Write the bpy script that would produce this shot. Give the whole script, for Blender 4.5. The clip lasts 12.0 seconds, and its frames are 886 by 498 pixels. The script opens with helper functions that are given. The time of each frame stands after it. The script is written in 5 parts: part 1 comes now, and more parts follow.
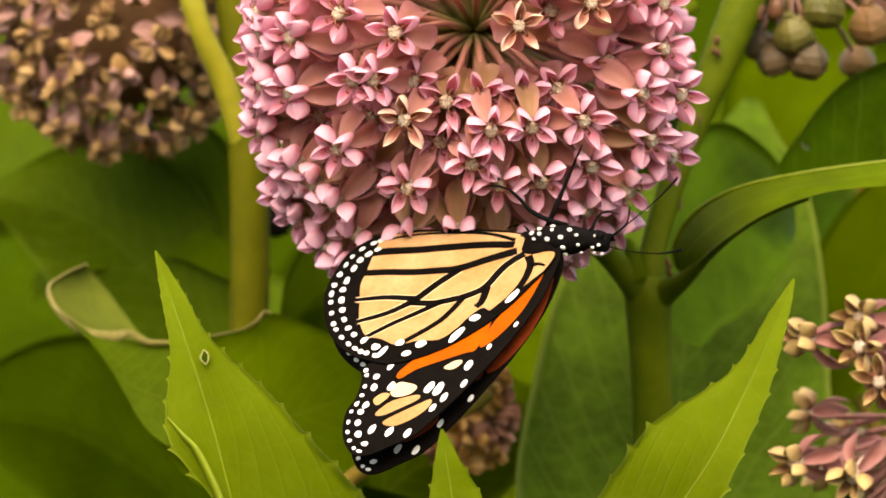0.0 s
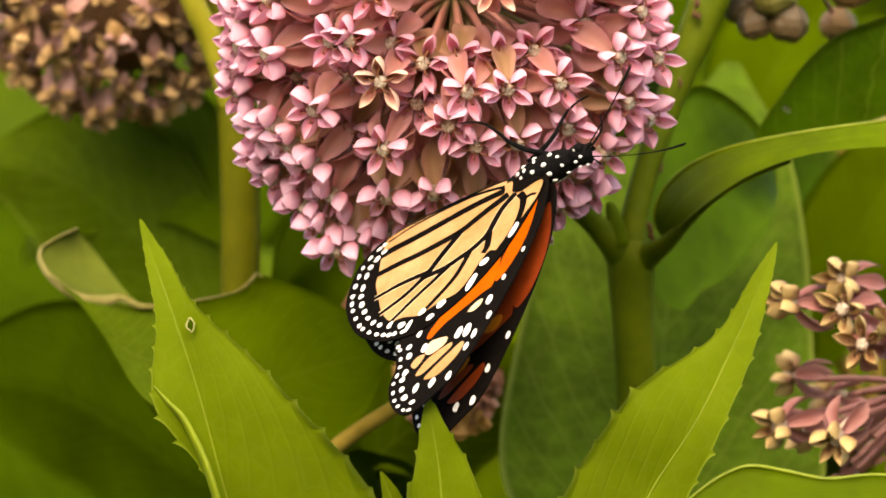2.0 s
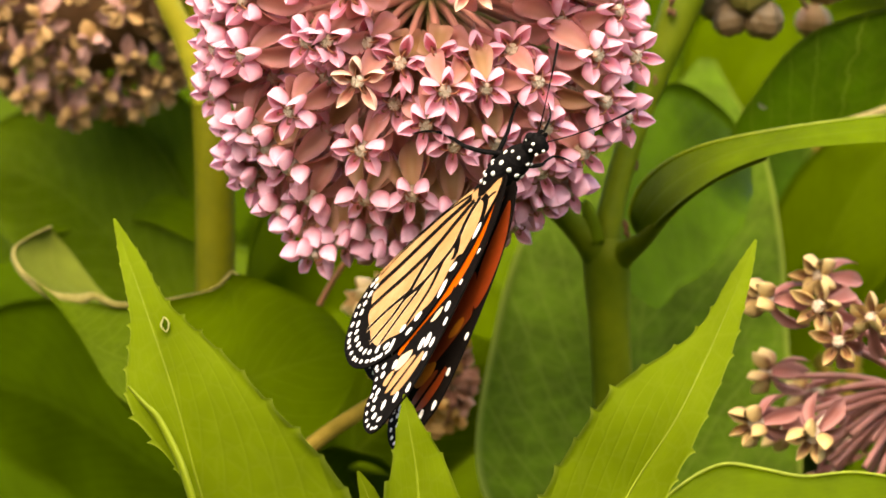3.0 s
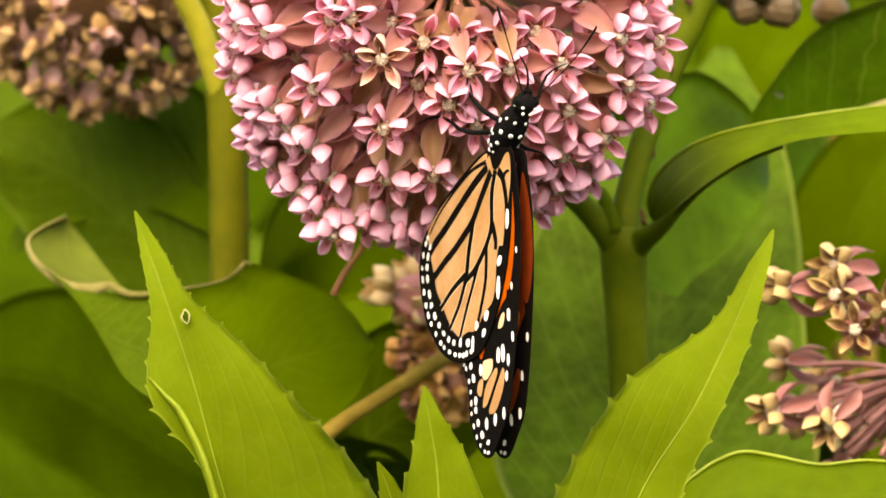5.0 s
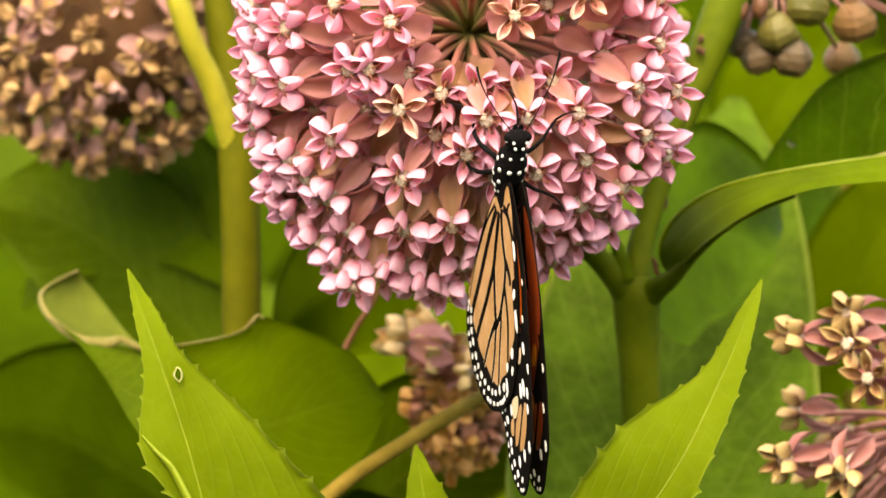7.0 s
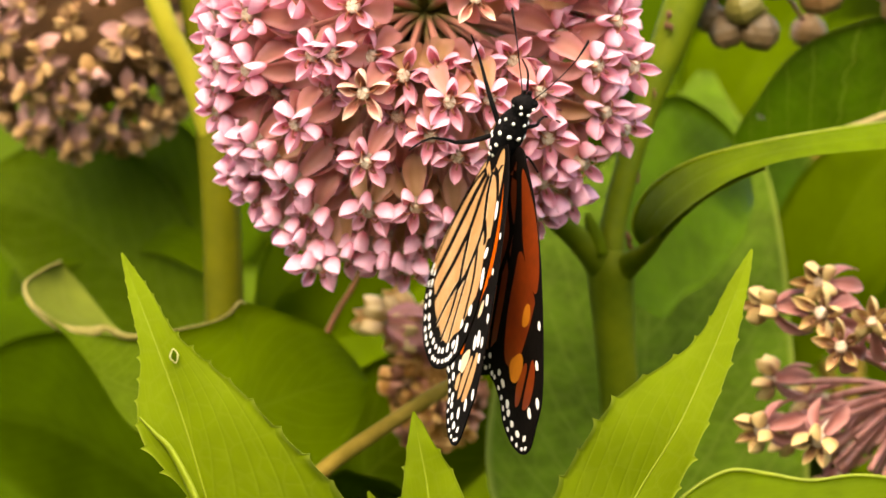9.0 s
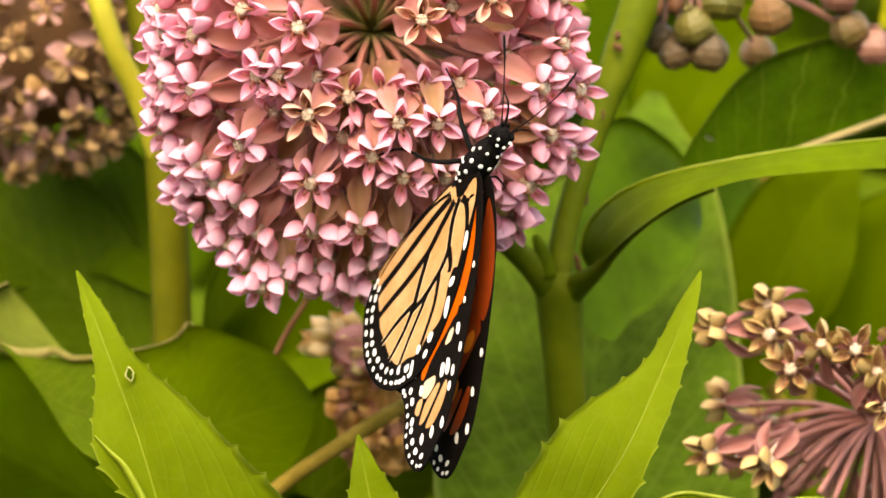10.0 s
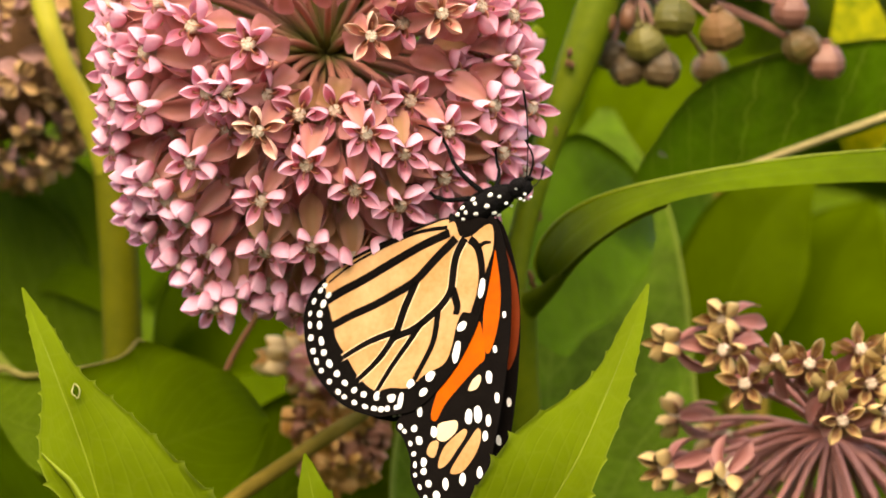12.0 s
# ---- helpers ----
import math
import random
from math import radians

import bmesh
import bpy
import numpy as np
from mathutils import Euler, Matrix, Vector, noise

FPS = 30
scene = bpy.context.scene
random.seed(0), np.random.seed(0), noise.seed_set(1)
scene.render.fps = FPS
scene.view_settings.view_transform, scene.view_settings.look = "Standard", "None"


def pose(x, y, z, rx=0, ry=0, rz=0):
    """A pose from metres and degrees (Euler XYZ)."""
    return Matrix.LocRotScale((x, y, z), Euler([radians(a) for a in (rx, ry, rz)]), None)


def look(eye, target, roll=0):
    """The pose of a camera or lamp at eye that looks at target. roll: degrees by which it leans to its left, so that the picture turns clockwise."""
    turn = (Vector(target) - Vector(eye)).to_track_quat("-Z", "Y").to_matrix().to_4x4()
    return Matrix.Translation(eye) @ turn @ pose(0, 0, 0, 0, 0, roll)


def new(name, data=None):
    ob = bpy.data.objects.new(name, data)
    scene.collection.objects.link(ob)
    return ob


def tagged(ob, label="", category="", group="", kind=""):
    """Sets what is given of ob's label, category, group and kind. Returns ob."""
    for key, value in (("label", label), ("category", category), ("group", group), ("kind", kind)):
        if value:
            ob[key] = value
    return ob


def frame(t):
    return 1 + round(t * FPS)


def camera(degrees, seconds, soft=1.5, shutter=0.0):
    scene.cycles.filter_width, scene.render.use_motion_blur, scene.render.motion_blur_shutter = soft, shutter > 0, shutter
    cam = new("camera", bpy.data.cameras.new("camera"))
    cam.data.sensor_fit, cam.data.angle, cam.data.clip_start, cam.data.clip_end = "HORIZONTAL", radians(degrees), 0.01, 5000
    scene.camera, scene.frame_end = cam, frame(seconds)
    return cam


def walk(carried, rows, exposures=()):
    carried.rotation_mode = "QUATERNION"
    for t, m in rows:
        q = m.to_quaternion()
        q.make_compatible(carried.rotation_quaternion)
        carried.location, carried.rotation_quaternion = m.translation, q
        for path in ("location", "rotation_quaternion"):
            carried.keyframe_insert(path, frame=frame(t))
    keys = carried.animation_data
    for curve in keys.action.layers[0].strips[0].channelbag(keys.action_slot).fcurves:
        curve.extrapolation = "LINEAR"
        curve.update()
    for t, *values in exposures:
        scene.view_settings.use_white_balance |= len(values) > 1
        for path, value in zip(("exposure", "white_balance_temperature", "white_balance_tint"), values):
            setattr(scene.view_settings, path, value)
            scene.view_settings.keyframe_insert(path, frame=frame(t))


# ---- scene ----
H = 1.0  # height of the lens over the ground
MM = 0.001

cam = camera(12.0, 12.0, soft=1.6, shutter=0.15)
cam.data.dof.use_dof = True
cam.data.dof.focus_distance = 0.695
cam.data.dof.aperture_fstop = 26.0
walk(cam, [
        (0, look((0, -0.7482, H), (-0.0108, 0.2518, H + 0.0073), 0.86)),
        (0.5, look((0, -0.7477, H), (-0.0097, 0.2523, H + 0.0033), 0.83)),
        (1, look((0, -0.7470, H), (-0.0126, 0.2530, H + 0.0008), 0.65)),
        (1.5, look((0, -0.7473, H), (-0.0131, 0.2527, H + -0.0015), 0.62)),
        (2, look((0, -0.7474, H), (-0.0064, 0.2526, H + -0.0008), 0.37)),
        (2.5, look((0, -0.7465, H), (-0.0020, 0.2535, H + -0.0012), 0.27)),
        (4.5, look((0, -0.7440, H), (0.0009, 0.2560, H + -0.0009), -0.02)),
        (5, look((0, -0.7468, H), (-0.0046, 0.2532, H + -0.0040), 0.23)),
        (5.5, look((0, -0.7459, H), (-0.0000, 0.2541, H + 0.0000), -0.00)),
        (6, look((0, -0.7459, H), (-0.0017, 0.2541, H + 0.0042), -0.11)),
        (6.5, look((0, -0.7497, H), (0.0016, 0.2503, H + 0.0087), -0.65)),
        (7, look((0, -0.7482, H), (-0.0077, 0.2518, H + 0.0078), 0.11)),
        (9, look((0, -0.7565, H), (-0.0019, 0.2435, H + 0.0027), -1.21)),
        (9.5, look((0, -0.7588, H), (0.0012, 0.2412, H + 0.0067), -1.14)),
        (10, look((0, -0.7524, H), (0.0106, 0.2476, H + 0.0076), -1.16)),
        (10.5, look((0, -0.7538, H), (0.0174, 0.2462, H + 0.0089), -1.44)),
        (11, look((0, -0.7523, H), (0.0220, 0.2477, H + 0.0097), -2.23)),
        (11.5, look((0, -0.7537, H), (0.0199, 0.2463, H + 0.0113), -1.78)),
        (12, look((0, -0.7536, H), (0.0216, 0.2464, H + 0.0115), -1.63))], exposures=[(0, 1.83, 8950, 12), (1.5, 1.83, 8950, 12), (2.0, 1.91, 8950, 12), (2.5, 2.11, 8950, 12), (5.5, 2.29, 8950, 12), (7, 2.33, 8950, 12), (9.5, 2.29, 8950, 12), (10.5, 2.14, 8950, 12), (12, 1.93, 8950, 12)])

# ---- sky and sun: bright, hazy daylight from high on the upper side ----
world = bpy.data.worlds.new("sky")
scene.world = world
world.use_nodes = True
wn = world.node_tree.nodes
sky = wn.new("ShaderNodeTexSky")
sky.sky_type = "NISHITA"
sky.sun_disc = False
sky.sun_elevation = radians(50)
sky.dust_density = 2.2
sky.ozone_density = 1.0
sky.sun_rotation = radians(191)
wn["Background"].inputs["Strength"].default_value = 0.15
world.node_tree.links.new(sky.outputs["Color"], wn["Background"].inputs["Color"])
sun = new("sun", bpy.data.lights.new("sun", "SUN"))
sun.data.energy = 1.15
sun.data.angle = radians(64)
sun.data.color = (1.0, 0.95, 0.86)
sun.matrix_world = look((-0.45, -2.3, 2.8), (0, 0, 0))


# ---- materials ----
def make(name, base, rough=0.6, vary=0.25, size=300.0, bump=0.15, thin=0.0, sheen=0.0, other=None, spec=0.4, fine=4.0):
    """A procedural surface: two scales of mottling, bump and, for thin tissue, light that comes through."""
    m = bpy.data.materials.new(name)
    m.use_nodes = True
    n, l = m.node_tree.nodes, m.node_tree.links
    b = n["Principled BSDF"]
    b.inputs["Roughness"].default_value = rough
    b.inputs["Specular IOR Level"].default_value = spec
    co = n.new("ShaderNodeTexCoord")
    n1, n2 = n.new("ShaderNodeTexNoise"), n.new("ShaderNodeTexNoise")
    n1.inputs["Scale"].default_value, n2.inputs["Scale"].default_value = size, size * fine
    n1.inputs["Detail"].default_value = 3
    ob = n.new("ShaderNodeObjectInfo")
    mix = n.new("ShaderNodeMix")
    mix.data_type = "RGBA"
    mix.inputs["A"].default_value = (*[c * (1 - vary) for c in base], 1)
    mix.inputs["B"].default_value = (*(other or [min(1, c * (1 + vary)) for c in base]), 1)
    add = n.new("ShaderNodeMath")
    add.operation = "MULTIPLY_ADD"
    add.inputs[1].default_value = 0.35
    l.new(co.outputs["Object"], n1.inputs["Vector"])
    l.new(co.outputs["Object"], n2.inputs["Vector"])
    l.new(n2.outputs["Fac"], add.inputs[0])
    l.new(n1.outputs["Fac"], add.inputs[2])
    sub = n.new("ShaderNodeMath")
    sub.operation = "MULTIPLY_ADD"
    sub.inputs[1].default_value = 0.3
    l.new(ob.outputs["Random"], sub.inputs[0])
    l.new(add.outputs[0], sub.inputs[2])
    ramp = n.new("ShaderNodeMapRange")
    ramp.inputs["From Min"].default_value, ramp.inputs["From Max"].default_value = 0.5, 1.15
    l.new(sub.outputs[0], ramp.inputs["Value"])
    l.new(ramp.outputs["Result"], mix.inputs["Factor"])
    l.new(mix.outputs["Result"], b.inputs["Base Color"])
    bu = n.new("ShaderNodeBump")
    bu.inputs["Strength"].default_value = bump
    bu.inputs["Distance"].default_value = 0.0006
    l.new(add.outputs[0], bu.inputs["Height"])
    l.new(bu.outputs["Normal"], b.inputs["Normal"])
    if sheen:
        b.inputs["Sheen Weight"].default_value = sheen
    if thin:
        t = n.new("ShaderNodeBsdfTranslucent")
        l.new(mix.outputs["Result"], t.inputs["Color"])
        ms = n.new("ShaderNodeMixShader")
        ms.inputs["Fac"].default_value = thin
        l.new(b.outputs["BSDF"], ms.inputs[1])
        l.new(t.outputs["BSDF"], ms.inputs[2])
        l.new(ms.outputs["Shader"], n["Material Output"].inputs["Surface"])
    return m


def leafy(name, base, vein, rough=0.45, thin=0.3, pairs=14.0, slant=0.55, strength=0.6, spec=0.08, blotch=0.22, rim=0.0, net=0.0, ribw=22.0, yellow=0.0, sharp=9.0):
    """Leaf tissue with a midrib and slanting side veins, along the blade's own coordinates."""
    m = make(name, base, rough, blotch, 60.0, 0.12, thin, spec=spec * 0.3)
    n, l = m.node_tree.nodes, m.node_tree.links
    uv = n.new("ShaderNodeUVMap")
    uv.uv_map = "blade"
    sep = n.new("ShaderNodeSeparateXYZ")
    l.new(uv.outputs["UV"], sep.inputs["Vector"])

    def op(kind, a, c, d=None):
        q = n.new("ShaderNodeMath")
        q.operation = kind
        for i, v in enumerate((a, c, d)):
            if v is None:
                continue
            if isinstance(v, (int, float)):
                q.inputs[i].default_value = v
            else:
                l.new(v, q.inputs[i])
        return q.outputs[0]

    across = op("ABSOLUTE", sep.outputs["Y"], 0)
    wob = n.new("ShaderNodeTexNoise")
    wob.inputs["Scale"].default_value = 7
    l.new(uv.outputs["UV"], wob.inputs["Vector"])
    along = op("MULTIPLY_ADD", across, -slant, sep.outputs["X"])
    along = op("MULTIPLY_ADD", wob.outputs["Fac"], 0.03, along)
    saw = op("PINGPONG", op("MULTIPLY", along, pairs), 0.5)
    side = op("SMOOTH_MIN", op("MULTIPLY", saw, sharp), 1.0, 0.3)
    rib = op("SMOOTH_MIN", op("MULTIPLY", across, ribw), 1.0, 0.3)
    tissue = op("MULTIPLY", op("MINIMUM", side, 1.0), op("MINIMUM", rib, 1.0))
    fac = op("MULTIPLY", op("SUBTRACT", 1.0, tissue), strength)
    if net:
        cell = n.new("ShaderNodeTexVoronoi")
        cell.feature = "DISTANCE_TO_EDGE"
        cell.inputs["Scale"].default_value = 260
        co = [q for q in n if q.bl_idname == "ShaderNodeTexCoord"][0]
        l.new(co.outputs["Object"], cell.inputs["Vector"])
        thin_line = op("SUBTRACT", 1.0, op("MINIMUM", op("MULTIPLY", cell.outputs["Distance"], 9.0), 1.0))
        fac = op("MAXIMUM", fac, op("MULTIPLY", thin_line, net))
        tissue = op("MULTIPLY_ADD", thin_line, -0.12, tissue)
    if rim:
        edge = op("MULTIPLY", op("MAXIMUM", op("SUBTRACT", across, 0.95), 0.0), 20.0 * rim)
        fac = op("MAXIMUM", fac, edge)
    if yellow:
        patch = n.new("ShaderNodeTexNoise")
        patch.inputs["Scale"].default_value = 70
        patch.inputs["Detail"].default_value = 4
        place = [q for q in n if q.bl_idname == "ShaderNodeTexCoord"][0]
        l.new(place.outputs["Object"], patch.inputs["Vector"])
        sick = op("MULTIPLY", op("SUBTRACT", op("MULTIPLY_ADD", sep.outputs["X"], 1.2, patch.outputs["Fac"]), 1.47), 7.0)
        fac = op("MAXIMUM", fac, op("MULTIPLY", op("MINIMUM", op("MAXIMUM", sick, 0.0), 1.0), yellow))
    mixes = [q for q in n if q.bl_idname == "ShaderNodeMix"]
    old = mixes[0].outputs["Result"]
    mv = n.new("ShaderNodeMix")
    mv.data_type = "RGBA"
    mv.inputs["B"].default_value = (*vein, 1)
    targets = [k.to_socket for k in l if k.from_socket == old]
    l.new(old, mv.inputs["A"])
    l.new(fac, mv.inputs["Factor"])
    for s in targets:
        l.new(mv.outputs["Result"], s)
    bump = [q for q in n if q.bl_idname == "ShaderNodeBump"][0]
    b2 = n.new("ShaderNodeBump")
    b2.inputs["Strength"].default_value = 0.15
    b2.inputs["Distance"].default_value = 0.0012
    l.new(tissue, b2.inputs["Height"])
    l.new(bump.outputs["Normal"], b2.inputs["Normal"])
    l.new(b2.outputs["Normal"], n["Principled BSDF"].inputs["Normal"])
    return m


def grooved(name, base, deep, other, rough=0.5, thin=0.2, foot=None, turn=0.22):
    """Hood tissue: paler rims, a deeper-coloured trough along the middle and, with foot, another colour at the base."""
    m = make(name, base, rough, 0.15, 220, 0.06, thin, other=other)
    n, l = m.node_tree.nodes, m.node_tree.links
    uv = n.new("ShaderNodeUVMap")
    uv.uv_map = "blade"
    sep = n.new("ShaderNodeSeparateXYZ")
    l.new(uv.outputs["UV"], sep.inputs["Vector"])
    ab = n.new("ShaderNodeMath")
    ab.operation = "ABSOLUTE"
    l.new(sep.outputs["Y"], ab.inputs[0])
    across = n.new("ShaderNodeMapRange")
    across.interpolation_type = "SMOOTHSTEP"
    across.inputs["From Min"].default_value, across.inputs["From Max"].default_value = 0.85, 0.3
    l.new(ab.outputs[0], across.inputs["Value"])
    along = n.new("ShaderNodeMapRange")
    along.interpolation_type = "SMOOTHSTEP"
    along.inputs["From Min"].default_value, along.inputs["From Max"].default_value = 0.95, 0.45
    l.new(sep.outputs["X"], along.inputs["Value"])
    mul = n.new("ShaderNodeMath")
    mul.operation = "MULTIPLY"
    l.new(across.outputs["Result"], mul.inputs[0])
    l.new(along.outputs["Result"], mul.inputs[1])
    old = [q for q in n if q.bl_idname == "ShaderNodeMix"][0].outputs["Result"]
    targets = [k.to_socket for k in l if k.from_socket == old]
    mv = n.new("ShaderNodeMix")
    mv.data_type = "RGBA"
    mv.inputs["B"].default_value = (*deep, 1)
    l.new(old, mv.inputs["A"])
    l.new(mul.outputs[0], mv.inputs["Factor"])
    out = mv.outputs["Result"]
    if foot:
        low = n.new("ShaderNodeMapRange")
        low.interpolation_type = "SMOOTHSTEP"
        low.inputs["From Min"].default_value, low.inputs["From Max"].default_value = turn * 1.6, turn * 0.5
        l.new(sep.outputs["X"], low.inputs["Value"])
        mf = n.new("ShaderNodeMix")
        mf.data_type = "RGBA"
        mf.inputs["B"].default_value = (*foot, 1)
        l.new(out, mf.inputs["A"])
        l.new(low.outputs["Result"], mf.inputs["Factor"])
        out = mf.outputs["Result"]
    for t in targets:
        l.new(out, t)
    return m


M = {
    # hood feet: the dark gaps round the column are put into the colour
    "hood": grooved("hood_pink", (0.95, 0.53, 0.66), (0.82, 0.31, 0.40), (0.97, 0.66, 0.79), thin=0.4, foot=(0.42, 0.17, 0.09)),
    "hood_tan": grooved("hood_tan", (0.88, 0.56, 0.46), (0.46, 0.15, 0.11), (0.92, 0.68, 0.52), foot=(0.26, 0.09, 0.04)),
    "petal": grooved("reflexed_petal", (0.66, 0.285, 0.265), (0.54, 0.235, 0.19), (0.73, 0.365, 0.355), 0.5, 0.4),
    "petal_tan": grooved("reflexed_petal_tan", (0.52, 0.29, 0.17), (0.42, 0.23, 0.11), (0.62, 0.34, 0.24), 0.5, 0.4),
    "column": make("column", (0.50, 0.36, 0.24), 0.55, 0.45, 1400, 0.3, spec=0.2, other=(0.66, 0.54, 0.43)),
    "pedicel": grooved("pedicel", (0.54, 0.235, 0.20), (0.50, 0.22, 0.17), (0.60, 0.28, 0.24), 0.5, 0.25, (0.20, 0.19, 0.05), 0.30),
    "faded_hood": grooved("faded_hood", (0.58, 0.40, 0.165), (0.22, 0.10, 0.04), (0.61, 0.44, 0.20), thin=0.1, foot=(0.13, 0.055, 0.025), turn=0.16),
    "faded_petal": grooved("faded_petal", (0.38, 0.15, 0.14), (0.29, 0.105, 0.09), (0.44, 0.21, 0.19), 0.55, 0.25),
    "faded_pedicel": make("faded_pedicel", (0.34, 0.145, 0.125), 0.5, 0.3, 200, 0.1),
    "wilt": make("wilted_hood", (0.42, 0.225, 0.08), 0.75, 0.5, 160, 0.3, 0.1, spec=0.1, other=(0.56, 0.36, 0.17)),
    "wilt_pink": make("wilted_pink", (0.42, 0.19, 0.14), 0.7, 0.45, 160, 0.3, 0.1, other=(0.52, 0.30, 0.27)),
    "wilt_rust": make("wilted_rust", (0.60, 0.27, 0.04), 0.75, 0.4, 200, 0.3, 0.1, spec=0.1, other=(0.64, 0.38, 0.15)),
    "wilt_rose": make("wilted_rose", (0.58, 0.23, 0.13), 0.7, 0.4, 200, 0.3, 0.1, spec=0.1, other=(0.60, 0.31, 0.22)),
    "cream_hood": grooved("cream_hood", (0.80, 0.55, 0.22), (0.50, 0.28, 0.10), (0.86, 0.62, 0.32), thin=0.1),
    "wilt_dark": make("wilted_brown", (0.13, 0.062, 0.022), 0.8, 0.4, 160, 0.3),
    "stem": make("stem_green", (0.060, 0.098, 0.003), 0.6, 0.3, 90, 0.2, spec=0.06, other=(0.095, 0.122, 0.005)),
    "stem_olive": make("stem_olive", (0.062, 0.070, 0.002), 0.65, 0.25, 90, 0.12, spec=0.06, other=(0.085, 0.085, 0.003)),
    "stem_yellow": make("stem_yellow", (0.27, 0.25, 0.02), 0.55, 0.2, 90, 0.12, spec=0.2),
    "twig": make("twig", (0.19, 0.135, 0.016), 0.7, 0.35, 120, 0.25, spec=0.06, other=(0.25, 0.165, 0.03)),
    "red_stalk": make("red_stalk", (0.24, 0.09, 0.04), 0.6, 0.3, 120, 0.2),
    "scar": make("scar", (0.13, 0.055, 0.02), 0.8, 0.4, 700, 0.5),
    "edge": make("dry_leaf_edge", (0.22, 0.20, 0.035), 0.7, 0.35, 140, 0.2, 0.2, spec=0.15, other=(0.32, 0.27, 0.11)),
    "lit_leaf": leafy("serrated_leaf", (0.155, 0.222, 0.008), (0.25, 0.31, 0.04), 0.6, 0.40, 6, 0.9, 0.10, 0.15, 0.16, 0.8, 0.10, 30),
    "rib": make("midrib", (0.20, 0.26, 0.012), 0.5, 0.2, 120, 0.1, 0.2),
    "leaf": leafy("milkweed_leaf", (0.054, 0.088, 0.001), (0.09, 0.135, 0.008), 0.65, 0.3, 16, 0.35, 0.25, 0.06, 0.25),
    "leaf_pale": leafy("milkweed_leaf_pale", (0.055, 0.093, 0.002), (0.14, 0.19, 0.02), 0.6, 0.35, 11, 0.35, 0.22, 0.12, 0.28, 0.5, 0.10),
    "leaf_deep": leafy("milkweed_leaf_deep", (0.032, 0.060, 0.001), (0.07, 0.12, 0.008), 0.65, 0.3, 18, 0.4, 0.18, 0.05),
    "leaf_veined": leafy("milkweed_leaf_veined", (0.046, 0.104, 0.003), (0.20, 0.25, 0.03), 0.55, 0.3, 12, 0.10, 0.42, 0.12, 0.45, 0.4, 0.06, 22, 0.9, 24.0),
    "leaf_bright": leafy("milkweed_leaf_bright", (0.062, 0.106, 0.001), (0.14, 0.19, 0.015), 0.65, 0.4, 12, 0.35, 0.3, 0.08, 0.25, 0.4),
    "leaf_near": leafy("milkweed_leaf_near", (0.078, 0.124, 0.003), (0.15, 0.21, 0.02), 0.55, 0.35, 13, 0.5, 0.10, 0.12, 0.25, 0.0, 0.05, 8),
    "leaf_patch_dark": leafy("milkweed_patch_dark", (0.045, 0.096, 0.003), (0.08, 0.13, 0.012), 0.5, 0.25, 9, 0.3, 0.25, 0.16, 0.45, 0.0, 0.12, 30),
    "leaf_back": leafy("milkweed_leaf_underside", (0.11, 0.14, 0.018), (0.16, 0.18, 0.04), 0.6, 0.3, 16, 0.35, 0.35),
    "leaf_broad": leafy("milkweed_leaf_broad", (0.074, 0.138, 0.007), (0.24, 0.30, 0.05), 0.55, 0.35, 13, 0.35, 0.20, 0.12, 0.42, 0.9, 0.10, 60, 0.0, 14.0),
    "leaf_yellow": make("yellowed_leaf", (0.11, 0.16, 0.003), 0.6, 0.25, 110, 0.2, 0.35, spec=0.05, other=(0.42, 0.38, 0.012)),
    "pale_rib": make("pale_midrib", (0.31, 0.25, 0.095), 0.55, 0.2, 150, 0.1, 0.1),
    "pod": make("seed_bud", (0.10, 0.095, 0.010), 0.5, 0.35, 160, 0.3, spec=0.3, other=(0.14, 0.12, 0.03)),
    "pod_brown": make("seed_bud_brown", (0.046, 0.038, 0.012), 0.5, 0.4, 160, 0.3, spec=0.25, other=(0.12, 0.075, 0.035)),
    "pod_tan": make("seed_bud_tan", (0.115, 0.09, 0.02), 0.5, 0.4, 180, 0.3, spec=0.25, other=(0.18, 0.085, 0.035)),
    "pod_red": make("seed_bud_red", (0.17, 0.06, 0.04), 0.5, 0.4, 120, 0.15, other=(0.22, 0.10, 0.07)),
    "black": make("wing_black", (0.004, 0.003, 0.0025), 0.7, 0.3, 500, 0.15, spec=0.015),
    "fur": make("body_black", (0.005, 0.0045, 0.0045), 0.8, 0.3, 1500, 0.6, spec=0.05),
    "ochre": make("wing_ochre", (0.46, 0.210, 0.056), 0.6, 0.18, 120, 0.08, 0.15, spec=0.15, other=(0.61, 0.365, 0.18), fine=9),
    "orange": make("wing_orange", (0.54, 0.088, 0.002), 0.6, 0.2, 200, 0.08, 0.2, spec=0.1),
    # upper wing sides: orange darkened, shade between the wings put into the colour
    "rust_shaded": make("wing_rust_shaded", (0.19, 0.025, 0.002), 0.5, 0.25, 200, 0.08, 0.25),
    "mahogany_shaded": make("wing_mahogany_shaded", (0.12, 0.018, 0.002), 0.5, 0.3, 200, 0.08, 0.15),
    "amber": make("wing_amber", (0.50, 0.17, 0.015), 0.5, 0.15, 200, 0.08, 0.2),
    "cream": make("wing_cream", (0.80, 0.57, 0.34), 0.55, 0.1, 200, 0.08, 0.2),
    "white": make("white_scales", (0.779, 0.76, 0.722), 0.6, 0.06, 800, 0.1),
    "bee_fur": make("bee_fur", (0.50, 0.28, 0.05), 0.9, 0.35, 900, 0.8, sheen=0.4),
